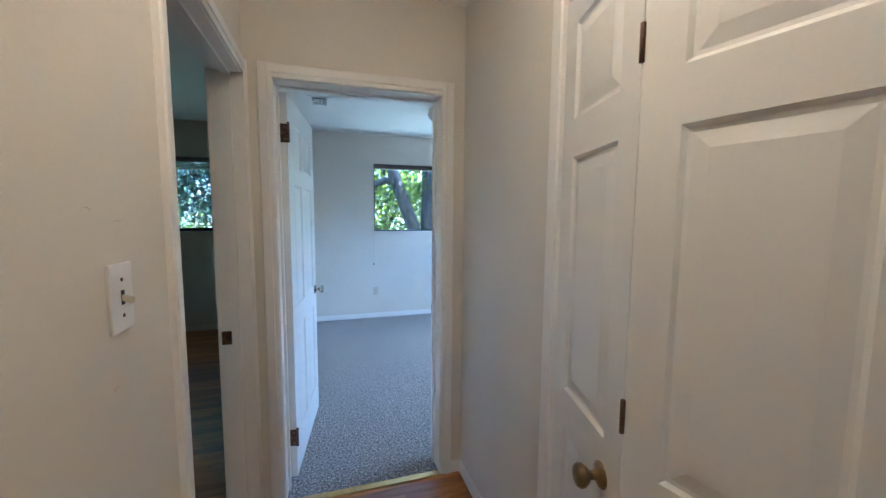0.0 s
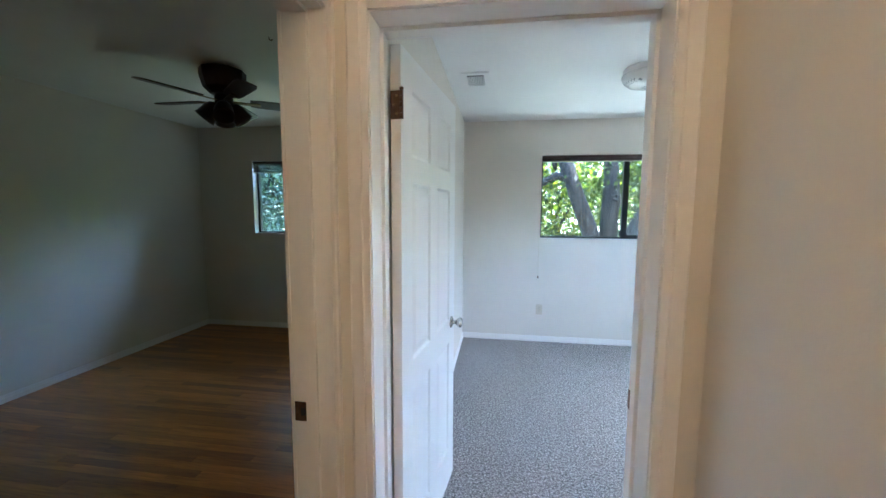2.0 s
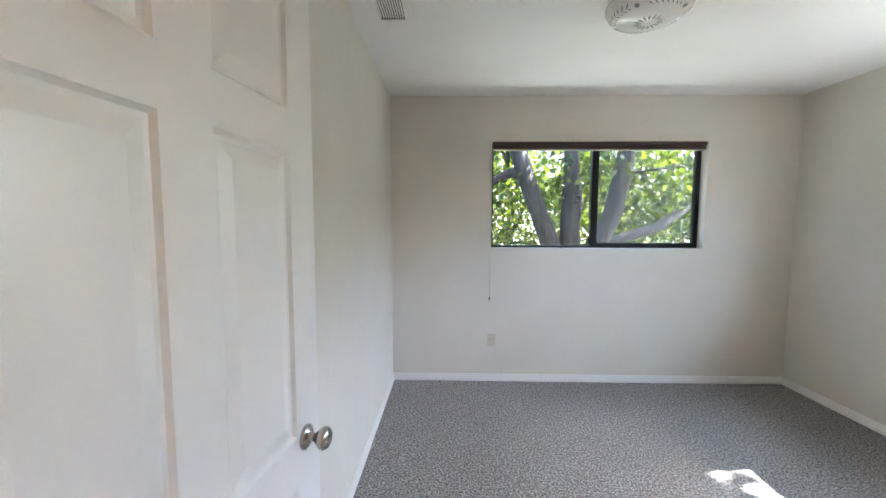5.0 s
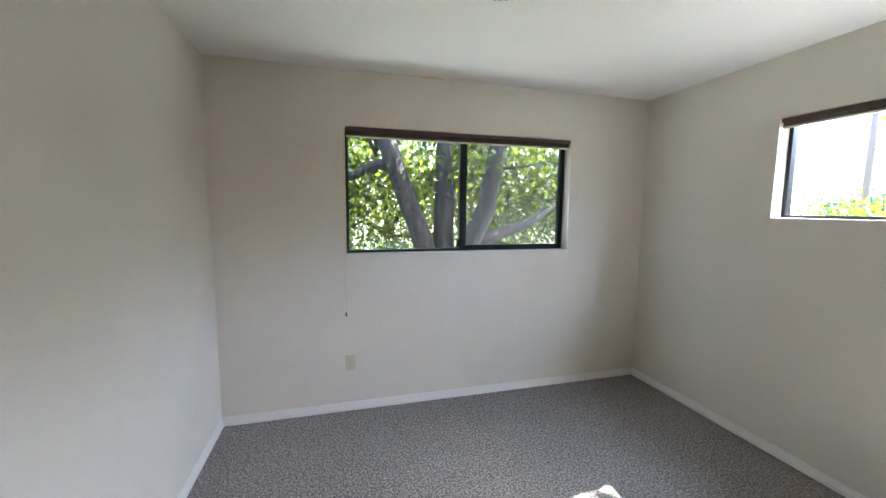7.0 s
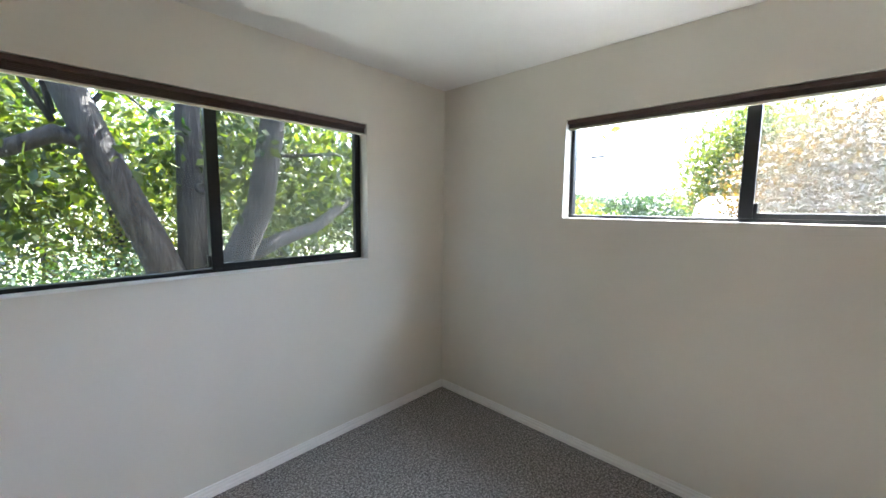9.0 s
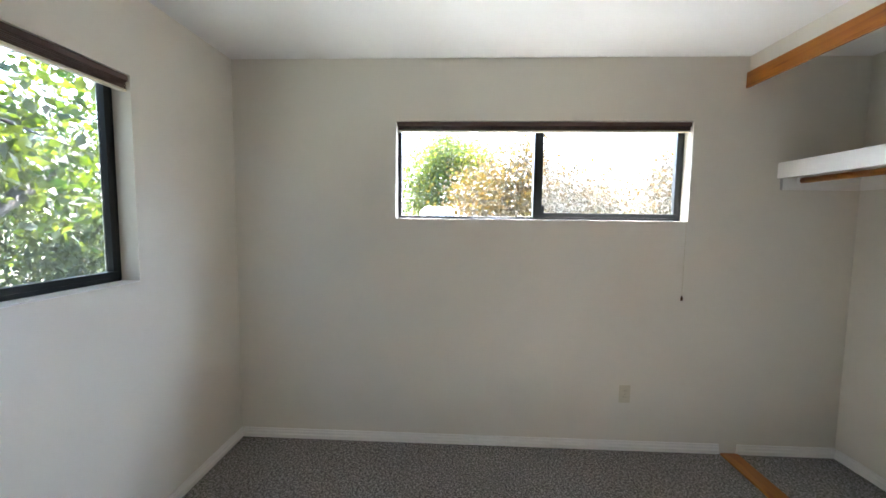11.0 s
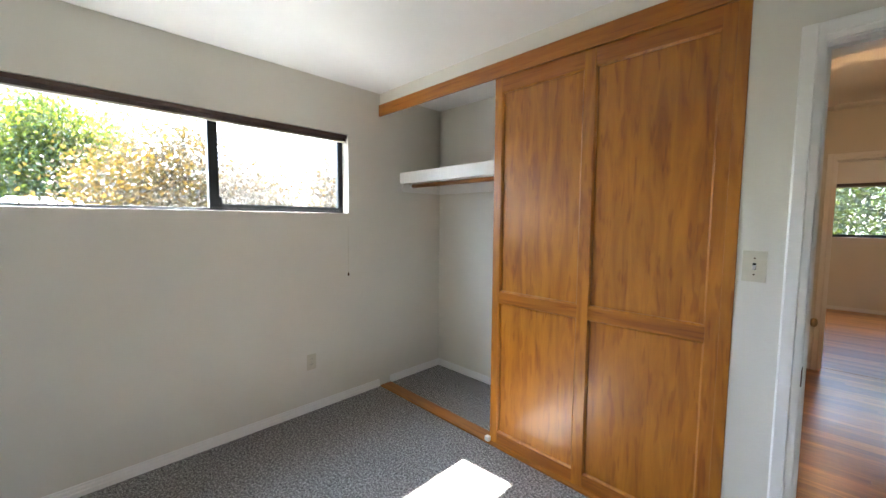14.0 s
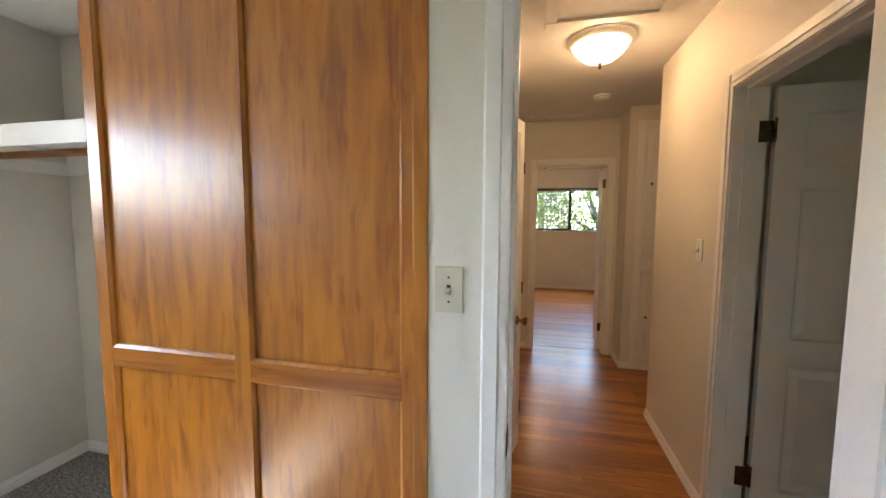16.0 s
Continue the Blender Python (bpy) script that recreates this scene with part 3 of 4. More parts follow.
built("trim", box(0.935, X1, 0.48, 0.566, 2.305, 2.343), OAKX, "oak top track of the wardrobe")
built("trim", box(0.895, 0.935, 0.53, 0.650, 0.0, 2.348, bev=0.003), OAK, "honey oak side jamb of the wardrobe")
built("trim", box(0.935, X1 - 0.016, 0.482, 0.588, 0.0, 0.012, bev=0.003), OAKX, "honey oak floor track of the wardrobe")
guide = thing("door_guide", "small white nylon guide on the wardrobe track", "door guide", pose(2.112, 0.574, 0.012))
part("guide_block", box(-0.018, 0.014, -0.014, 0.014, 0, 0.03, bev=0.005), WHITEP, guide)
shelf = thing("closet_shelf", "white painted closet shelf with a fascia board", "shelf")
part("shelf_board", box(0.934, X1, YC, 0.342, 1.804, 1.822), TRIM, shelf)
part("fascia", box(0.934, X1, 0.342, 0.362, 1.732, 1.825, bev=0.002), TRIM, shelf)
part("cleat", box(X1 - 0.02, X1, YC + 0.02, 0.342, 1.664, 1.732), TRIM, shelf)
part("cleat", box(0.934, X1 - 0.02, YC, YC + 0.02, 1.664, 1.804), TRIM, shelf)
rod = thing("closet_rod", "brown wooden hanging rod under the closet shelf", "closet rod")
part("rod", tube(bmesh.new(), [(0.934, 0.24, 1.719), (X1 - 0.02, 0.24, 1.719)], [0.017, 0.017], 16), OAKX, rod)
part("rod_socket", tube(bmesh.new(), [(X1 - 0.032, 0.24, 1.719), (X1 - 0.02, 0.24, 1.719)], [0.026, 0.026], 16), WHITEP, rod)


# ---- plates ----
def outlet(m, material, label):
    o = thing("outlet", label, "outlet", m)
    part("plate", box(-0.035, 0.035, -0.005, 0, -0.057, 0.057, bev=0.002), material, o)
    for z in (-0.02, 0.02):
        f = part("socket", lathe(bmesh.new(), [(0.016, 0), (0.016, 0.002), (0.014, 0.003)], 16), material, o)
        f.matrix_local = pose(0, -0.005, z, 90)
        for x in (-0.006, 0.006):
            part("slot", box(x - 0.001, x + 0.001, -0.0088, -0.0079, z - 0.002, z + 0.007), SLOT, o)
    part("screw", tube(bmesh.new(), [(0, -0.005, 0), (0, -0.0062, 0)], [0.003, 0.0025], 8), NICKEL, o)


def switch(m, material, label, toggle):
    o = thing("light_switch", label, "light switch", m)
    part("plate", box(-0.035, 0.035, -0.006, 0, -0.057, 0.057, bev=0.002), material, o)
    part("slot", box(-0.005, 0.005, -0.0068, -0.0058, -0.012, 0.012), SLOT, o)
    tg = part("toggle", box(-0.004, 0.004, -0.018, 0.0, -0.005, 0.005, bev=0.0015), toggle, o)
    tg.matrix_local = pose(0, -0.005, 0.0, 18)
    for z in (-0.03, 0.03):
        part("screw", tube(bmesh.new(), [(0, -0.006, z), (0, -0.0072, z)], [0.0033, 0.0028], 8), BRONZE, o)


outlet(pose(0.753, Y1, 0.366), VINYL, "ivory duplex outlet on the cream wall")
outlet(pose(X1, 1.193, 0.371, 0, 0, -90), VINYL, "ivory duplex outlet below the high window")
outlet(pose(-0.38, -6.50, 0.345, 0, 0, 180), WHITEP, "white duplex outlet in the far room")
outlet(pose(-2.25, Y1, 0.33), VINYL, "ivory duplex outlet in the unlit bedroom")
outlet(pose(-2.05, Y1, 0.78), VINYL, "ivory wall plate below the window of the unlit bedroom")
switch(pose(0.842, Y0, 1.258, 0, 0, 180), VINYL, "ivory toggle switch beside the wardrobe", WHITEP)
switch(pose(-0.195, -0.636, 1.275, 0, 0, 90), WHITEP, "white switch plate with a yellowed toggle", VINYL)

# ---- ceiling things ----
vent = thing("ceiling_vent", "white stamped steel ceiling register with dark slots", "vent", pose(0.095, 2.365, H))
vf = bmesh.new()
for a in ((-0.10, 0.10, -0.16, -0.115), (-0.10, 0.10, 0.115, 0.16), (-0.10, -0.062, -0.115, 0.115), (0.062, 0.10, -0.115, 0.115)):
    bx(vf, *a, -0.007, 0)
part("vent_frame", vf, WHITEP, vent)
# a thin dark sheet for the duct's shade
part("backing", box(-0.062, 0.062, -0.115, 0.115, -0.0012, 0), SLOT, vent, "near-black sheet in place of the shaded duct behind the slats")
sl = box(-0.001, 0.001, -0.088, 0.095, -0.005, 0.005)
slat = part("slat", sl, WHITEP, vent)
slat.matrix_local = pose(-0.055, 0, -0.007, 0, 35)
for k in range(1, 10):
    s2 = new("slat", slat.data)
    s2.parent = vent
    s2.matrix_local = pose(-0.055 + k * 0.0122, 0, -0.007, 0, 35)

dome = thing("ceiling_light", "frosted glass ceiling light with grey printed leaf sprigs, unlit", "ceiling light", pose(1.30, 2.30, H))
part("base", lathe(bmesh.new(), [(0.178, 0), (0.180, -0.012), (0.172, -0.040), (0.16, -0.055)], 40), CEIL, dome, "white metal pan")
PROF = [(0.186, -0.038), (0.185, -0.052), (0.176, -0.072), (0.155, -0.093), (0.115, -0.108), (0.06, -0.117), (0.012, -0.120)]
part("shade", lathe(bmesh.new(), PROF, 48), FROST, dome, "frosted glass bowl with a clear cut rim")


def bowl(th, r):
    """A point just proud of the bowl's surface at angle th and radius r."""
    z = np.interp(r, [p[0] for p in PROF[::-1]], [p[1] for p in PROF[::-1]])
    return Vector(((r + 0.001) * math.cos(th), (r + 0.001) * math.sin(th), z - 0.0022))


def petal(bm, th, r, dth, dr, wide):
    """A pointed printed leaf from (th, r) by (dth, dr), wide across."""
    n = math.hypot(dth * r, dr)
    px, py = -dr / n * wide / r, dth * r / n * wide
    bm.faces.new([bm.verts.new(bowl(*q)) for q in ((th, r), (th + dth / 2 + px, r + dr / 2 + py), (th + dth, r + dr), (th + dth / 2 - px, r + dr / 2 - py))])


for q in range(4):
    sp = bmesh.new()
    for k in range(7):
        for sg in (-1, 1):
            petal(sp, q * math.pi / 2 + (k - 3) * 0.16, 0.150, 0.13, sg * 0.018, 0.0032)
    part("sprig", sp, GREYPRINT, dome, "grey printed leaf sprig")
    fl = bmesh.new()
    for k in range(7):
        e = k * 2 * math.pi / 7
        petal(fl, q * math.pi / 2 + math.pi / 4, 0.145, math.cos(e) * 0.10, math.sin(e) * 0.015, 0.0035)
    part("flower", fl, GREYPRINT, dome, "grey printed flower")
star = bmesh.new()
for k in range(16):
    petal(star, k * math.pi / 8, 0.025, 0.001, 0.045, 0.003)
part("star", star, GREYPRINT, dome, "grey printed star")



def bowl_light(label, x, y, z):
    """A flush ceiling light: metal rim, glowing alabaster bowl and brass finial."""
    lt = thing("ceiling_light", label, "ceiling light", pose(x, y, z))
    part("base", lathe(bmesh.new(), [(0.185, 0), (0.188, -0.010), (0.172, -0.028), (0.158, -0.034)], 40), TRIM, lt, "cream metal rim")
    part("shade", lathe(bmesh.new(), [(0.150, -0.030), (0.145, -0.050), (0.120, -0.082), (0.085, -0.108), (0.045, -0.124), (0.012, -0.130)], 40), LAMPGLOW, lt, "glowing alabaster glass bowl")
    part("finial", lathe(bmesh.new(), [(0.014, -0.128), (0.016, -0.136), (0.007, -0.142), (0.011, -0.150), (0.004, -0.166)], 16), BRASS, lt, "brass finial")


bowl_light("lit alabaster bowl ceiling light with a brass finial", 0.285, -0.875, HH)
bowl_light("lit bowl ceiling light in the far room", 0.46, -5.15, H)
smoke = thing("smoke_detector", "round white smoke detector on the hall ceiling", "smoke detector", pose(0.10, -1.93, HH))
part("base", lathe(bmesh.new(), [(0.068, 0), (0.068, -0.012), (0.064, -0.014)], 28), WHITEP, smoke)
part("cover", lathe(bmesh.new(), [(0.058, -0.013), (0.060, -0.026), (0.050, -0.038), (0.02, -0.041)], 28), WHITEP, smoke)
hatch = thing("attic_hatch", "painted attic hatch with a raised trim frame", "hatch", pose(0.305, -0.32, HH))
for a in ((-0.30, 0.30, -0.325, -0.265), (-0.30, 0.30, 0.265, 0.325), (-0.30, -0.24, -0.265, 0.265), (0.24, 0.30, -0.265, 0.265)):
    part("frame_board", box(*a, -0.020, 0, bev=0.004), TRIM, hatch)
part("hatch_panel", box(-0.236, 0.236, -0.261, 0.261, -0.006, 0), CEIL, hatch)
grille = thing("return_air_grille", "pale louvred return air grille above the far doorway", "vent", pose(0.28, -2.55, HH))
part("frame_board", box(-0.42, 0.42, -0.09, 0.09, -0.010, 0, bev=0.003), TRIM, grille)
for k in range(12):
    part("slat", box(-0.38, 0.38, -0.078 + k * 0.0135, -0.072 + k * 0.0135, -0.016, -0.009), TRIM, grille)

# ceiling fan of the unlit bedroom
fan = thing("ceiling_fan", "dark bronze hugger ceiling fan with five wooden blades and lights", "ceiling fan", pose(-1.69, 1.98, H + 0.02))
part("motor_housing", lathe(bmesh.new(), [(0.125, 0), (0.150, -0.012), (0.150, -0.055), (0.128, -0.135), (0.085, -0.175), (0.06, -0.18)], 10, smooth=False), FANMET, fan)
part("switch_housing", lathe(bmesh.new(), [(0.055, -0.17), (0.06, -0.19), (0.06, -0.245), (0.045, -0.265), (0.02, -0.272)], 24), FANMET, fan)
for k in range(5):
    a = -110 + k * 72
    bb = bmesh.new()
    pts = [(0.17, -0.048), (0.23, -0.058), (0.50, -0.066), (0.535, -0.054), (0.545, 0.0), (0.535, 0.054), (0.50, 0.066), (0.23, 0.058), (0.17, 0.048)]
    top = [bb.verts.new((x, y, 0.004)) for x, y in pts]
    bot = [bb.verts.new((x, y, -0.004)) for x, y in pts]
    bb.faces.new(top)
    bb.faces.new(bot[::-1])
    for i in range(len(pts)):
        bb.faces.new((top[i], bot[i], bot[(i + 1) % len(pts)], top[(i + 1) % len(pts)]))
    blade = part("blade", bb, FANWOOD, fan, "walnut fan blade")
    blade.matrix_local = pose(0, 0, -0.215, 0, 0, a) @ pose(0, 0, 0, -11)
    ir = part("blade_iron", box(0.05, 0.24, -0.018, 0.018, -0.010, -0.003, bev=0.002), BRASS, blade, "brass blade iron")
for k in range(4):
    lamp = part("lamp_shade", lathe(bmesh.new(), [(0.022, 0), (0.046, -0.018), (0.060, -0.06), (0.066, -0.115), (0.070, -0.135), (0.060, -0.132), (0.050, -0.06)], 20), FANMET, fan, "bronze bell lamp shade")
    lamp.matrix_local = pose(0, 0, -0.245, 0, 0, 35 + k * 90) @ pose(0.045, 0, 0, 0, -38)
hk = thing("ceiling_hook", "small dark screw hook in the ceiling", "hook", pose(-1.05, 1.55, H + 0.02))
part("hook", tube(bmesh.new(), [(0, 0, 0), (0, 0, -0.015), (0.012, 0, -0.022), (0.022, 0, -0.015)], [0.003] * 4, 8), FANMET, hk)

# linen cabinet
linen = thing("linen_cabinet", "white painted built-in linen cabinet with drawers", "cabinet", pose(-0.63, -2.30, 0))
part("carcass", box(-0.285, 0.285, -0.27, -0.005, 0.085, 2.275), TRIM, linen)
for a in ((-0.345, -0.285, 0.0, 2.33), (0.285, 0.345, 0.0, 2.33), (-0.285, 0.285, 2.27, 2.33), (-0.285, 0.285, 0.0, 0.085)):
    part("face_frame", box(a[0], a[1], 0.0, 0.016, a[2], a[3], bev=0.003), TRIM, linen)
for lo, hi, nm in ((0.10, 0.93, "cabinet_door"), (1.26, 2.25, "cabinet_door"), (0.955, 1.09, "drawer"), (1.105, 1.24, "drawer")):
    b = box(-0.27, 0.27, -0.003, 0.007, lo, hi)
    nested(b, -0.27, 0.27, lo, hi, 0.018, 1, ((0, 0.006), (0.004, 0.0), (0.05 if hi - lo > 0.3 else 0.03, 0.0), (0.06 if hi - lo > 0.3 else 0.036, 0.006)))
    dr = part(nm, b, TRIM, linen)
    zc = (lo + hi) / 2
    kb = part("knob", lathe(bmesh.new(), [(0.008, 0), (0.007, 0.01), (0.014, 0.016), (0.010, 0.024)], 14), BRASS, dr, "small brass knob")
    kb.matrix_local = pose(0 if nm == "drawer" else 0.22, 0.018, zc, -90)

# ---- outdoors ----
GZ = -0.7
gm = bmesh.new()
bmesh.ops.create_grid(gm, x_segments=2, y_segments=2, size=900, matrix=Matrix.Translation((0, 0, GZ)))
built("ground", gm, SOIL, "lawn and bare soil round the house")


def leaves(rng, clumps, per, size, spread):
    """Vertex and face arrays of pointed leaves strewn about clump centres."""
    c = np.repeat(np.asarray(clumps, float), per, axis=0)
    n = len(c)
    p = c + rng.normal(0, 1, (n, 3)) * np.asarray(spread)
    a = rng.normal(0, 1, (n, 3)) + (0, 0, -0.35)
    a /= np.linalg.norm(a, axis=1)[:, None]
    b = np.cross(a, rng.normal(0, 1, (n, 3)))
    b /= np.linalg.norm(b, axis=1)[:, None]
    nn = np.cross(a, b)
    s = size * rng.uniform(0.6, 1.3, (n, 1))
    v = np.stack([p, p + a * s * 0.45 + b * s * 0.27 + nn * s * 0.08, p + a * s, p + a * s * 0.45 - b * s * 0.27 + nn * s * 0.08], 1).reshape(-1, 3)
    i = np.arange(n)[:, None] * 4
    return v, np.concatenate([i + [0, 1, 2], i + [0, 2, 3]], 0)


def leaf_mesh(name, v, f, material, parent, label=""):
    me = bpy.data.meshes.new(name)
    me.vertices.add(len(v))
    me.vertices.foreach_set("co", v.astype(np.float32).ravel())
    me.loops.add(len(f) * 3)
    me.loops.foreach_set("vertex_index", f.astype(np.int32).ravel())
    me.polygons.add(len(f))
    me.polygons.foreach_set("loop_start", np.arange(len(f), dtype=np.int32) * 3)
    me.update(calc_edges=True)
    me.materials.append(material)
    ob = new(name, me)
    ob.parent = parent
    return tagged(ob, label)


def cloud(rng, n, centre, radii):
    """Clump centres in a lumpy ellipsoid, thicker towards its skin."""
    d = rng.normal(0, 1, (n, 3))
    d /= np.linalg.norm(d, axis=1)[:, None]
    return np.asarray(centre) + d * (rng.uniform(0.15, 1, (n, 1)) ** 0.5) * np.asarray(radii)


def bush(name, label, category, centre, radii, n, per, size, material, seed, spread=0.16, trunk=True):
    """A leafy tree or shrub on the ground with a forked trunk under its crown."""
    rng = np.random.default_rng(seed)
    t = thing(name, label, category, pose(centre[0], centre[1], GZ))
    cz = centre[2] - GZ
    tb = bmesh.new()
    r = 0.05 + 0.03 * radii[2]
    lean = rng.uniform(-0.2, 0.2, 2)
    tube(tb, [(0, 0, -0.05), (lean[0] * 0.4, lean[1] * 0.4, cz * 0.5), (lean[0], lean[1], cz)], [r * 1.3, r, r * 0.7], 10)
    for k in range(6):
        e = rng.normal(0, 0.45, 3) * np.asarray(radii)
        tube(tb, [(lean[0] * 0.5, lean[1] * 0.5, cz * 0.6), tuple(e * 0.5 + (0, 0, cz * 0.9)), tuple(e + (0, 0, cz + 0.2 * radii[2]))], [r * 0.6, r * 0.4, r * 0.12], 7)
    part("trunk", tb, BARK, t)
    v, f = leaves(rng, cloud(rng, n, (0, 0, cz), radii), per, size, spread)
    v[:, 2] = np.maximum(v[:, 2], 0.02)
    leaf_mesh("crown", v, f, material, t)
    return t


# the forked tree close outside the first window
tree = thing("tree", "forked grey-barked tree with broad green leaves", "tree", pose(1.75, 5.05, GZ))
tr = bmesh.new()


def limb(points, radii, seg=14):
    tube(tr, [(x - 1.75, y - 5.05, z - GZ) for x, y, z in points], radii, seg)


limb([(1.78, 5.05, GZ - 0.1), (1.76, 5.05, 0.2), (1.78, 5.05, 0.95)], [0.30, 0.23, 0.22], 18)
limb([(1.70, 5.05, 0.80), (1.57, 5.05, 1.20), (1.36, 5.07, 1.75), (1.19, 5.10, 2.25), (0.95, 5.3, 3.3), (0.6, 5.6, 4.5)], [0.13, 0.115, 0.105, 0.10, 0.08, 0.04])
limb([(1.84, 5.08, 0.80), (1.84, 5.08, 1.40), (1.86, 5.08, 1.60), (1.84, 5.1, 2.2), (1.95, 5.2, 3.3), (1.8, 5.4, 4.6)], [0.13, 0.115, 0.125, 0.085, 0.07, 0.03])
limb([(1.92, 5.0, 0.80), (2.12, 4.98, 1.10), (2.30, 4.95, 1.50), (2.43, 4.95, 2.2), (2.6, 5.1, 3.2), (2.9, 5.3, 4.4)], [0.13, 0.12, 0.11, 0.10, 0.075, 0.03])
limb([(1.30, 5.08, 1.92), (1.10, 5.10, 1.98), (0.88, 5.15, 1.86), (0.45, 5.25, 1.72), (-0.2, 5.4, 1.9)], [0.06, 0.058, 0.05, 0.045, 0.02], 10)
limb([(2.05, 5.05, 1.02), (2.5, 5.1, 1.20), (2.95, 5.2, 1.32), (3.5, 5.4, 1.62), (4.2, 5.6, 2.1)], [0.09, 0.07, 0.062, 0.05, 0.02], 10)
for k in range(26):
    rg = random.Random(k)
    s = Vector((rg.choice((1.1, 1.85, 2.5)), 5.15, rg.uniform(1.9, 3.6)))
    e = s + Vector((rg.uniform(-1.6, 1.6), rg.uniform(-0.3, 1.6), rg.uniform(-0.3, 0.9)))
    limb([s, (s + e) / 2 + Vector((0, 0, 0.12)), e], [0.022, 0.014, 0.004], 6)
part("trunk", tr, BARK, tree, "grey furrowed bark on three forking limbs")
rng = np.random.default_rng(5)
knots = part("knot", lathe(bmesh.new(), [(0.055, 0), (0.05, 0.02), (0.032, 0.026), (0.026, 0.012), (0.006, 0.010)], 14), BARK, tree, "pruned limb scar")
knots.matrix_local = pose(1.88 - 1.75, 4.965 - 5.05, 1.66 - GZ, 80)
cl = np.concatenate([cloud(rng, 210, (0.05, 0.9, 3.6), (2.9, 1.7, 1.5)), cloud(rng, 60, (-1.5, 0.9, 2.5), (0.9, 0.8, 0.6)), cloud(rng, 60, (1.6, 0.9, 2.5), (1.1, 0.8, 0.7)), cloud(rng, 34, (0.2, 0.7, 2.65), (1.8, 0.5, 0.35))])
v, f = leaves(rng, cl, 42, 0.105, (0.20, 0.20, 0.13))
leaf_mesh("crown", v, f, LEAF_A, tree)

bush("shrub", "dense dark green shrub beyond the tree", "shrub", (-0.2, 7.3, 0.25), (1.3, 0.9, 0.95), 160, 60, 0.07, LEAF_C, 11)
bush("shrub", "dark green shrub beside the lawn", "shrub", (1.6, 8.4, 0.0), (1.3, 0.8, 0.75), 120, 60, 0.07, LEAF_C, 12)
for k, (x, y, z, rx, rz) in enumerate(((-0.6, 10.5, 2.2, 1.9, 2.0), (1.9, 10.8, 1.7, 2.0, 1.8), (4.4, 9.4, 1.8, 1.9, 1.8), (6.8, 8.6, 1.6, 1.6, 1.7), (1.0, 14.5, 3.4, 3.0, 2.8), (5.8, 13.5, 3.2, 3.0, 2.8))):
    bush("tree", "sunlit yellow-green tree in the garden", "tree", (x, y, z), (rx, 1.3, rz), 210, 60, 0.11, LEAF_B if k % 3 else LEAF_A, 20 + k, 0.24)
for k, (x, y, z, rx, rz) in enumerate(((-4.6, 9.0, 3.4, 2.4, 4.2), (-7.2, 10.0, 3.4, 2.3, 4.2), (-2.4, 9.6, 3.6, 2.0, 4.2))):
    bush("tree", "blue-green conifer-like tree beyond the unlit bedroom", "tree", (x, y, z), (rx, 1.3, rz), 620, 70, 0.10, LEAF_E, 40 + k, 0.20)
bush("shrub", "pale yellow-green flowering shrub", "shrub", (-2.9, 7.2, 0.5), (0.8, 0.6, 0.85), 90, 50, 0.06, LEAF_B, 47)
bush("shrub", "golden-leaved shrub near the high window", "shrub", (8.3, 0.9, 1.3), (1.5, 1.75, 1.62), 400, 110, 0.075, LEAF_D, 50, 0.2)
bush("tree", "golden small-leaved tree near the high window", "tree", (8.1, -2.1, 1.4), (1.4, 1.4, 1.5), 260, 100, 0.075, LEAF_D, 51, 0.24)
bush("tree", "bright green tree across the street", "tree", (15.5, 2.6, 2.65), (1.8, 2.0, 2.2), 300, 120, 0.12, LEAF_B, 52, 0.34)
bush("shrub", "yellow-green shrub at the garden edge", "shrub", (9.5, 5.4, 0.65), (1.0, 1.0, 1.1), 120, 50, 0.09, LEAF_B, 53, 0.16)
for k, (x, y, z, rr, rz) in enumerate(((40, 19, 1.2, 4.5, 1.8), (40, 12.5, 1.2, 5, 1.9), (44, 2, 1.4, 5, 2.0), (36, -8, 1.6, 5, 2.4), (30, -16, 1.8, 5, 2.6))):
    bush("tree", "distant dull green tree across the street", "tree", (x, y, z), (rr, rr, rz), 200, 50, 0.32, LEAF_E, 60 + k, 0.5)
for k, (x, y, z, rx, rz) in enumerate(((-1.6, -11.5, 1.8, 2.2, 2.4), (1.6, -11.0, 2.0, 2.2, 2.5), (0.2, -15, 3.0, 3.6, 3.2))):
    bush("tree", "green garden tree beyond the far room", "tree", (x, y, z), (rx, 1.4, rz), 200, 50, 0.12, LEAF_A, 70 + k, 0.24)

# street tree whose crown stands above the high window's view, with a low spray
street = thing("tree", "tall street tree with a low hanging spray and an unseen leafy crown added for shade", "tree", pose(7.2, 5.9, GZ))
sb = bmesh.new()
tube(sb, [(0, 0, -0.1), (0, 0, 2.5), (0.05, -0.3, 4.6), (0.1, -1.6, 6.0), (0.2, -3.2, 6.6)], [0.2, 0.16, 0.13, 0.09, 0.03], 14)
tube(sb, [(0.03, -0.2, 4.2), (-0.9, -1.4, 4.3), (-1.6, -2.2, 3.9), (-1.8, -2.45, 3.45)], [0.06, 0.035, 0.015, 0.005], 8)
for k in range(8):
    tube(sb, [(0.1, -0.4 - 0.3 * k, 5.0 + 0.2 * k), (0.7 * math.cos(k * 2.4), -0.8 - 0.35 * k, 5.9 + 0.1 * k), (1.3 * math.cos(k * 2.4), -1.0 - 0.38 * k, 6.4)], [0.05, 0.03, 0.008], 7)
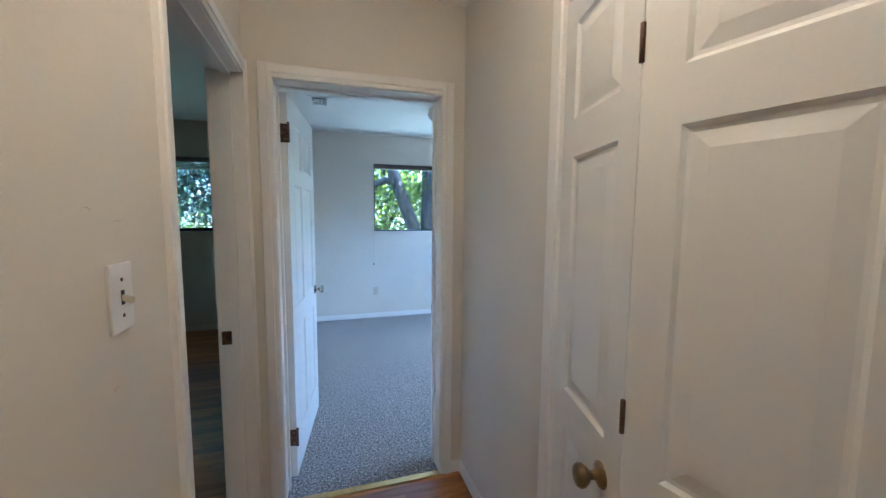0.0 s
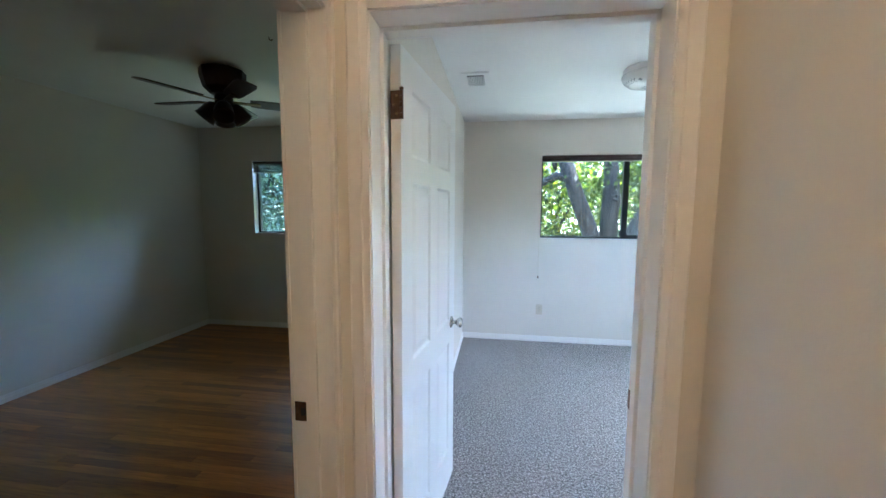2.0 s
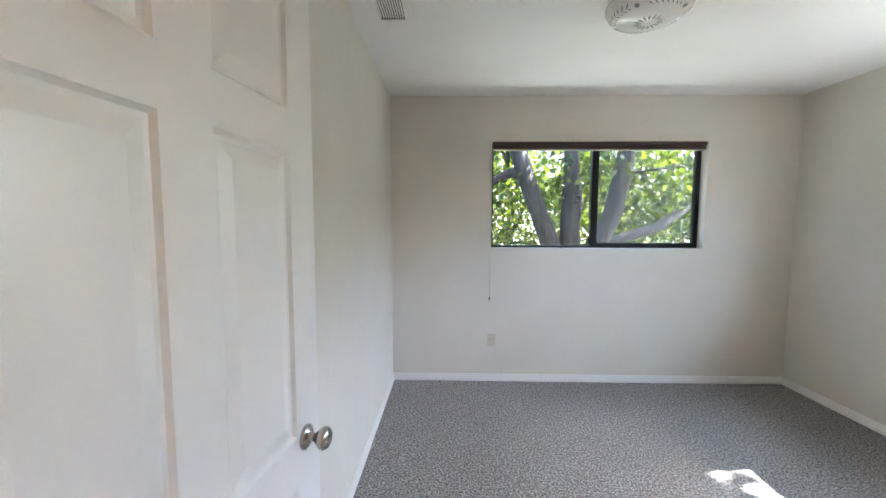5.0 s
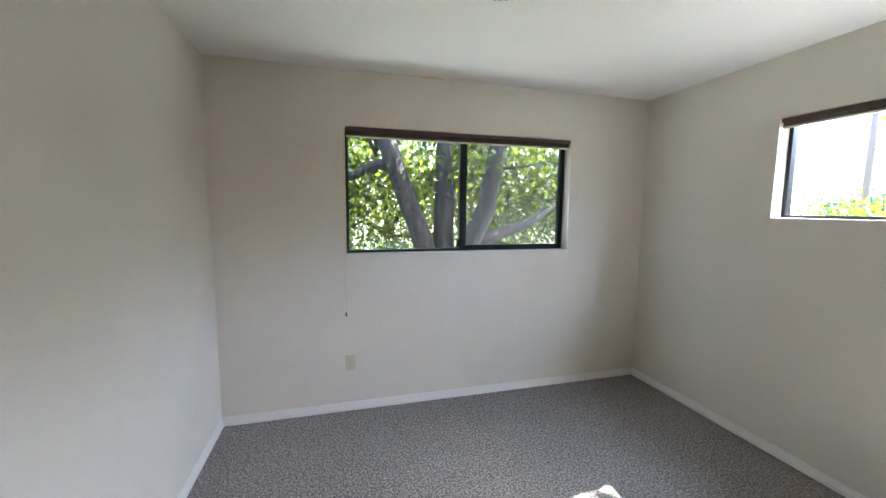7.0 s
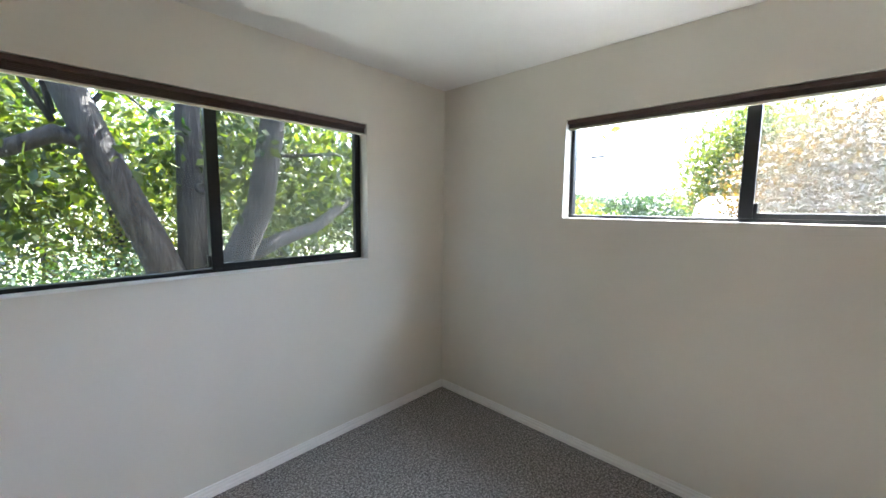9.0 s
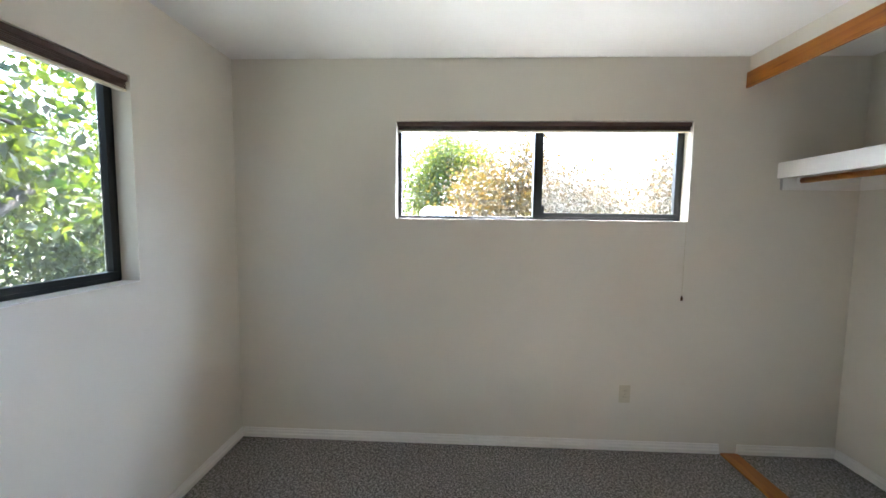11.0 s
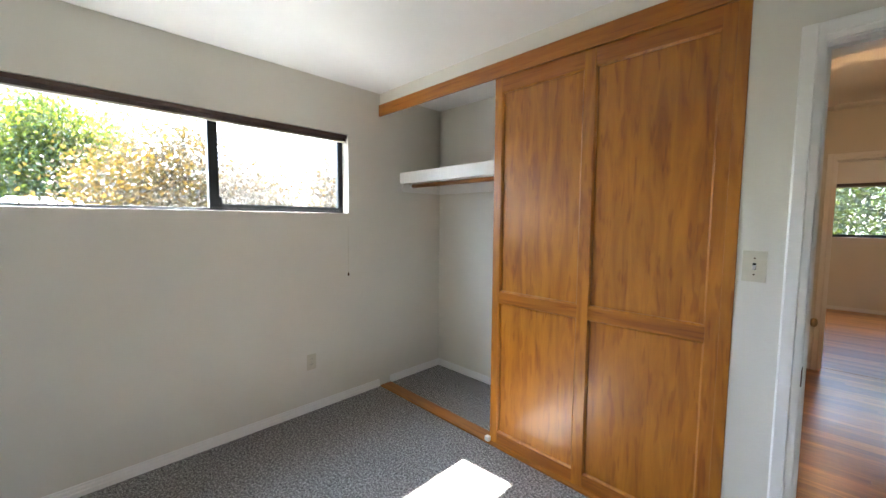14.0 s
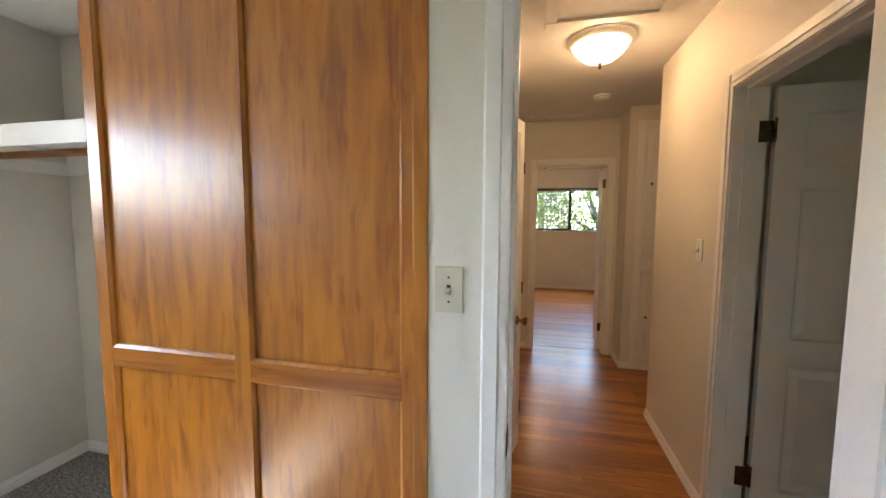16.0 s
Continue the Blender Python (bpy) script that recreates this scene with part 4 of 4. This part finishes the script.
tube(sb, [(0.05, -0.3, 4.6), (-0.8, -1.3, 5.6), (-1.7, -2.3, 6.2), (-2.2, -3.0, 6.5)], [0.09, 0.07, 0.05, 0.015], 10)
part("trunk", sb, BARK, street)
rng = np.random.default_rng(90)
# unseen crown placed so its shadow trims the sun patch on the floor
cs = np.concatenate([cloud(rng, 460, (-1.86, -2.46, 6.3), (1.05, 1.80, 0.7)), np.array([(-1.8, -2.45, 3.4), (-1.75, -2.4, 3.55), (-1.6, -2.2, 3.8), (-1.3, -1.9, 4.1)])])
v, f = leaves(rng, cs, 36, 0.12, 0.15)
leaf_mesh("crown", v, f, LEAF_A, street)


def van(m):
    """A white panel van: rounded body, windows, bumpers and wheels."""
    c = thing("van", "white parked van with a thin red stripe", "vehicle", m)
    b = bmesh.new()
    prof = [(-2.4, 0.35), (-2.42, 0.9), (-2.3, 1.1), (-1.75, 1.2), (-1.25, 1.95), (-1.0, 2.1), (0.0, 2.2), (1.6, 2.18), (2.2, 2.08), (2.38, 1.7), (2.42, 0.9), (2.4, 0.35)]
    sides = []
    for y, k in ((-0.95, 1), (-0.80, 0), (0.80, 0), (0.95, 1)):
        sides.append([b.verts.new((x, y * (1 if z < 1.2 else 0.95), z - (0.09 if k and z > 1.9 else 0))) for x, z in prof])
    for s, t in zip(sides, sides[1:]):
        for i in range(len(prof)):
            j = (i + 1) % len(prof)
            b.faces.new((s[i], s[j], t[j], t[i])).smooth = True
    b.faces.new(sides[0][::-1])
    b.faces.new(sides[-1])
    bmesh.ops.recalc_face_normals(b, faces=list(b.faces))
    part("body", b, CARW, c)
    for y in (-0.957, 0.945):
        for x0, x1 in ((-1.1, -0.3), (-0.2, 0.9), (1.0, 2.1)):
            part("side_window", box(x0, x1, y, y + 0.012, 1.3, 1.85, bev=0.004), CARGLASS, c)
        part("stripe", box(-2.2, 2.2, y, y + 0.012, 1.02, 1.08), RED, c, "thin red stripe")
    for x in (-1.55, 1.45):
        for y in (-0.86, 0.86):
            w = part("wheel", tube(bmesh.new(), [(x, y - 0.1, 0.34), (x, y + 0.1, 0.34)], [0.34, 0.34], 24), TYRE, c)
            part("rim", tube(bmesh.new(), [(x, y - 0.105, 0.34), (x, y + 0.105, 0.34)], [0.2, 0.2], 18), NICKEL, w)


van(pose(12.2, 2.5, GZ, 0, 0, 4) @ Matrix.Diagonal((1, 1, 1.16, 1)))
pole = thing("street_lamp", "weathered wooden utility pole with a street lamp arm", "street lamp", pose(24, 12.6, GZ))
part("pole", tube(bmesh.new(), [(0, 0, -0.1), (0, 0, 5), (0.05, 0, 9.5)], [0.17, 0.14, 0.11], 12), POLE, pole)
part("arm", tube(bmesh.new(), [(0, 0, 5.0), (0, -1.0, 5.35), (0, -1.6, 5.35)], [0.04, 0.035, 0.03], 8), POLE, pole)
part("lamp_head", box(-0.12, 0.12, -2.3, -1.5, 5.28, 5.40, bev=0.03), BLACK, pole)
for z in (6.3, 7.0):
    cb = thing("power_line", "thin black overhead power line", "cable", pose(24, 12.6, GZ + z))
    part("wire", tube(bmesh.new(), [(0, -40 * k / 12, -0.8 * (1 - ((k - 6) / 6) ** 2)) for k in range(13)], [0.009] * 13, 6), BLACK, cb)

# ---- oak strips, last ----
BOARD = 0.0572
BASE_BOARD = {}


def strips(parent, x0, x1, y0, y1, z, seed):
    """Oak strips along x with random end joints, each a board of its own."""
    rg = random.Random(seed)
    rows = int(round((y1 - y0) / BOARD))
    for r in range(rows):
        ya, x = y0 + r * BOARD, x0
        wd = min(BOARD, y1 - ya)
        first = True
        while x < x1 - 1e-6:
            ln = rg.choice((0.6, 0.9, 1.2, 1.5, 1.8)) * (rg.uniform(0.3, 1.0) if first else 1.0)
            if x1 - (x + ln) < 0.25:
                ln = x1 - x
            ln = round(ln, 3)
            key = (ln, round(wd, 4))
            if key not in BASE_BOARD:
                b = bmesh.new()
                g, c = 0.0001, 0.0006
                low = [b.verts.new(p) for p in ((g, g, -0.015), (ln - g, g, -0.015), (ln - g, wd - g, -0.015), (g, wd - g, -0.015))]
                mid = [b.verts.new((p.co.x, p.co.y, -c)) for p in low]
                top = [b.verts.new((min(max(p.co.x, g + c), ln - g - c), min(max(p.co.y, g + c), wd - g - c), 0)) for p in low]
                for s, t in ((low, mid), (mid, top)):
                    for i in range(4):
                        b.faces.new((s[i], s[(i + 1) % 4], t[(i + 1) % 4], t[i]))
                b.faces.new(top)
                me = bpy.data.meshes.new("floor_board")
                b.to_mesh(me)
                b.free()
                me.materials.append(PLANK)
                BASE_BOARD[key] = me
            o = new("floor_board", BASE_BOARD[key])
            o.location = (x, ya, z)
            o.parent = parent
            x += ln
            first = False


strips(floor_hall, -0.195, 0.82, -2.77, 0.475, 0.0, 1)
strips(floor_hall, -2.48, -0.195, -2.36, -1.375, 0.0, 2)
strips(floor_dark, -3.40, -0.195, -1.255, 3.695, -0.001, 3)
strips(floor_far, -2.0, 2.0, -6.50, -2.77, 0.0, 4)
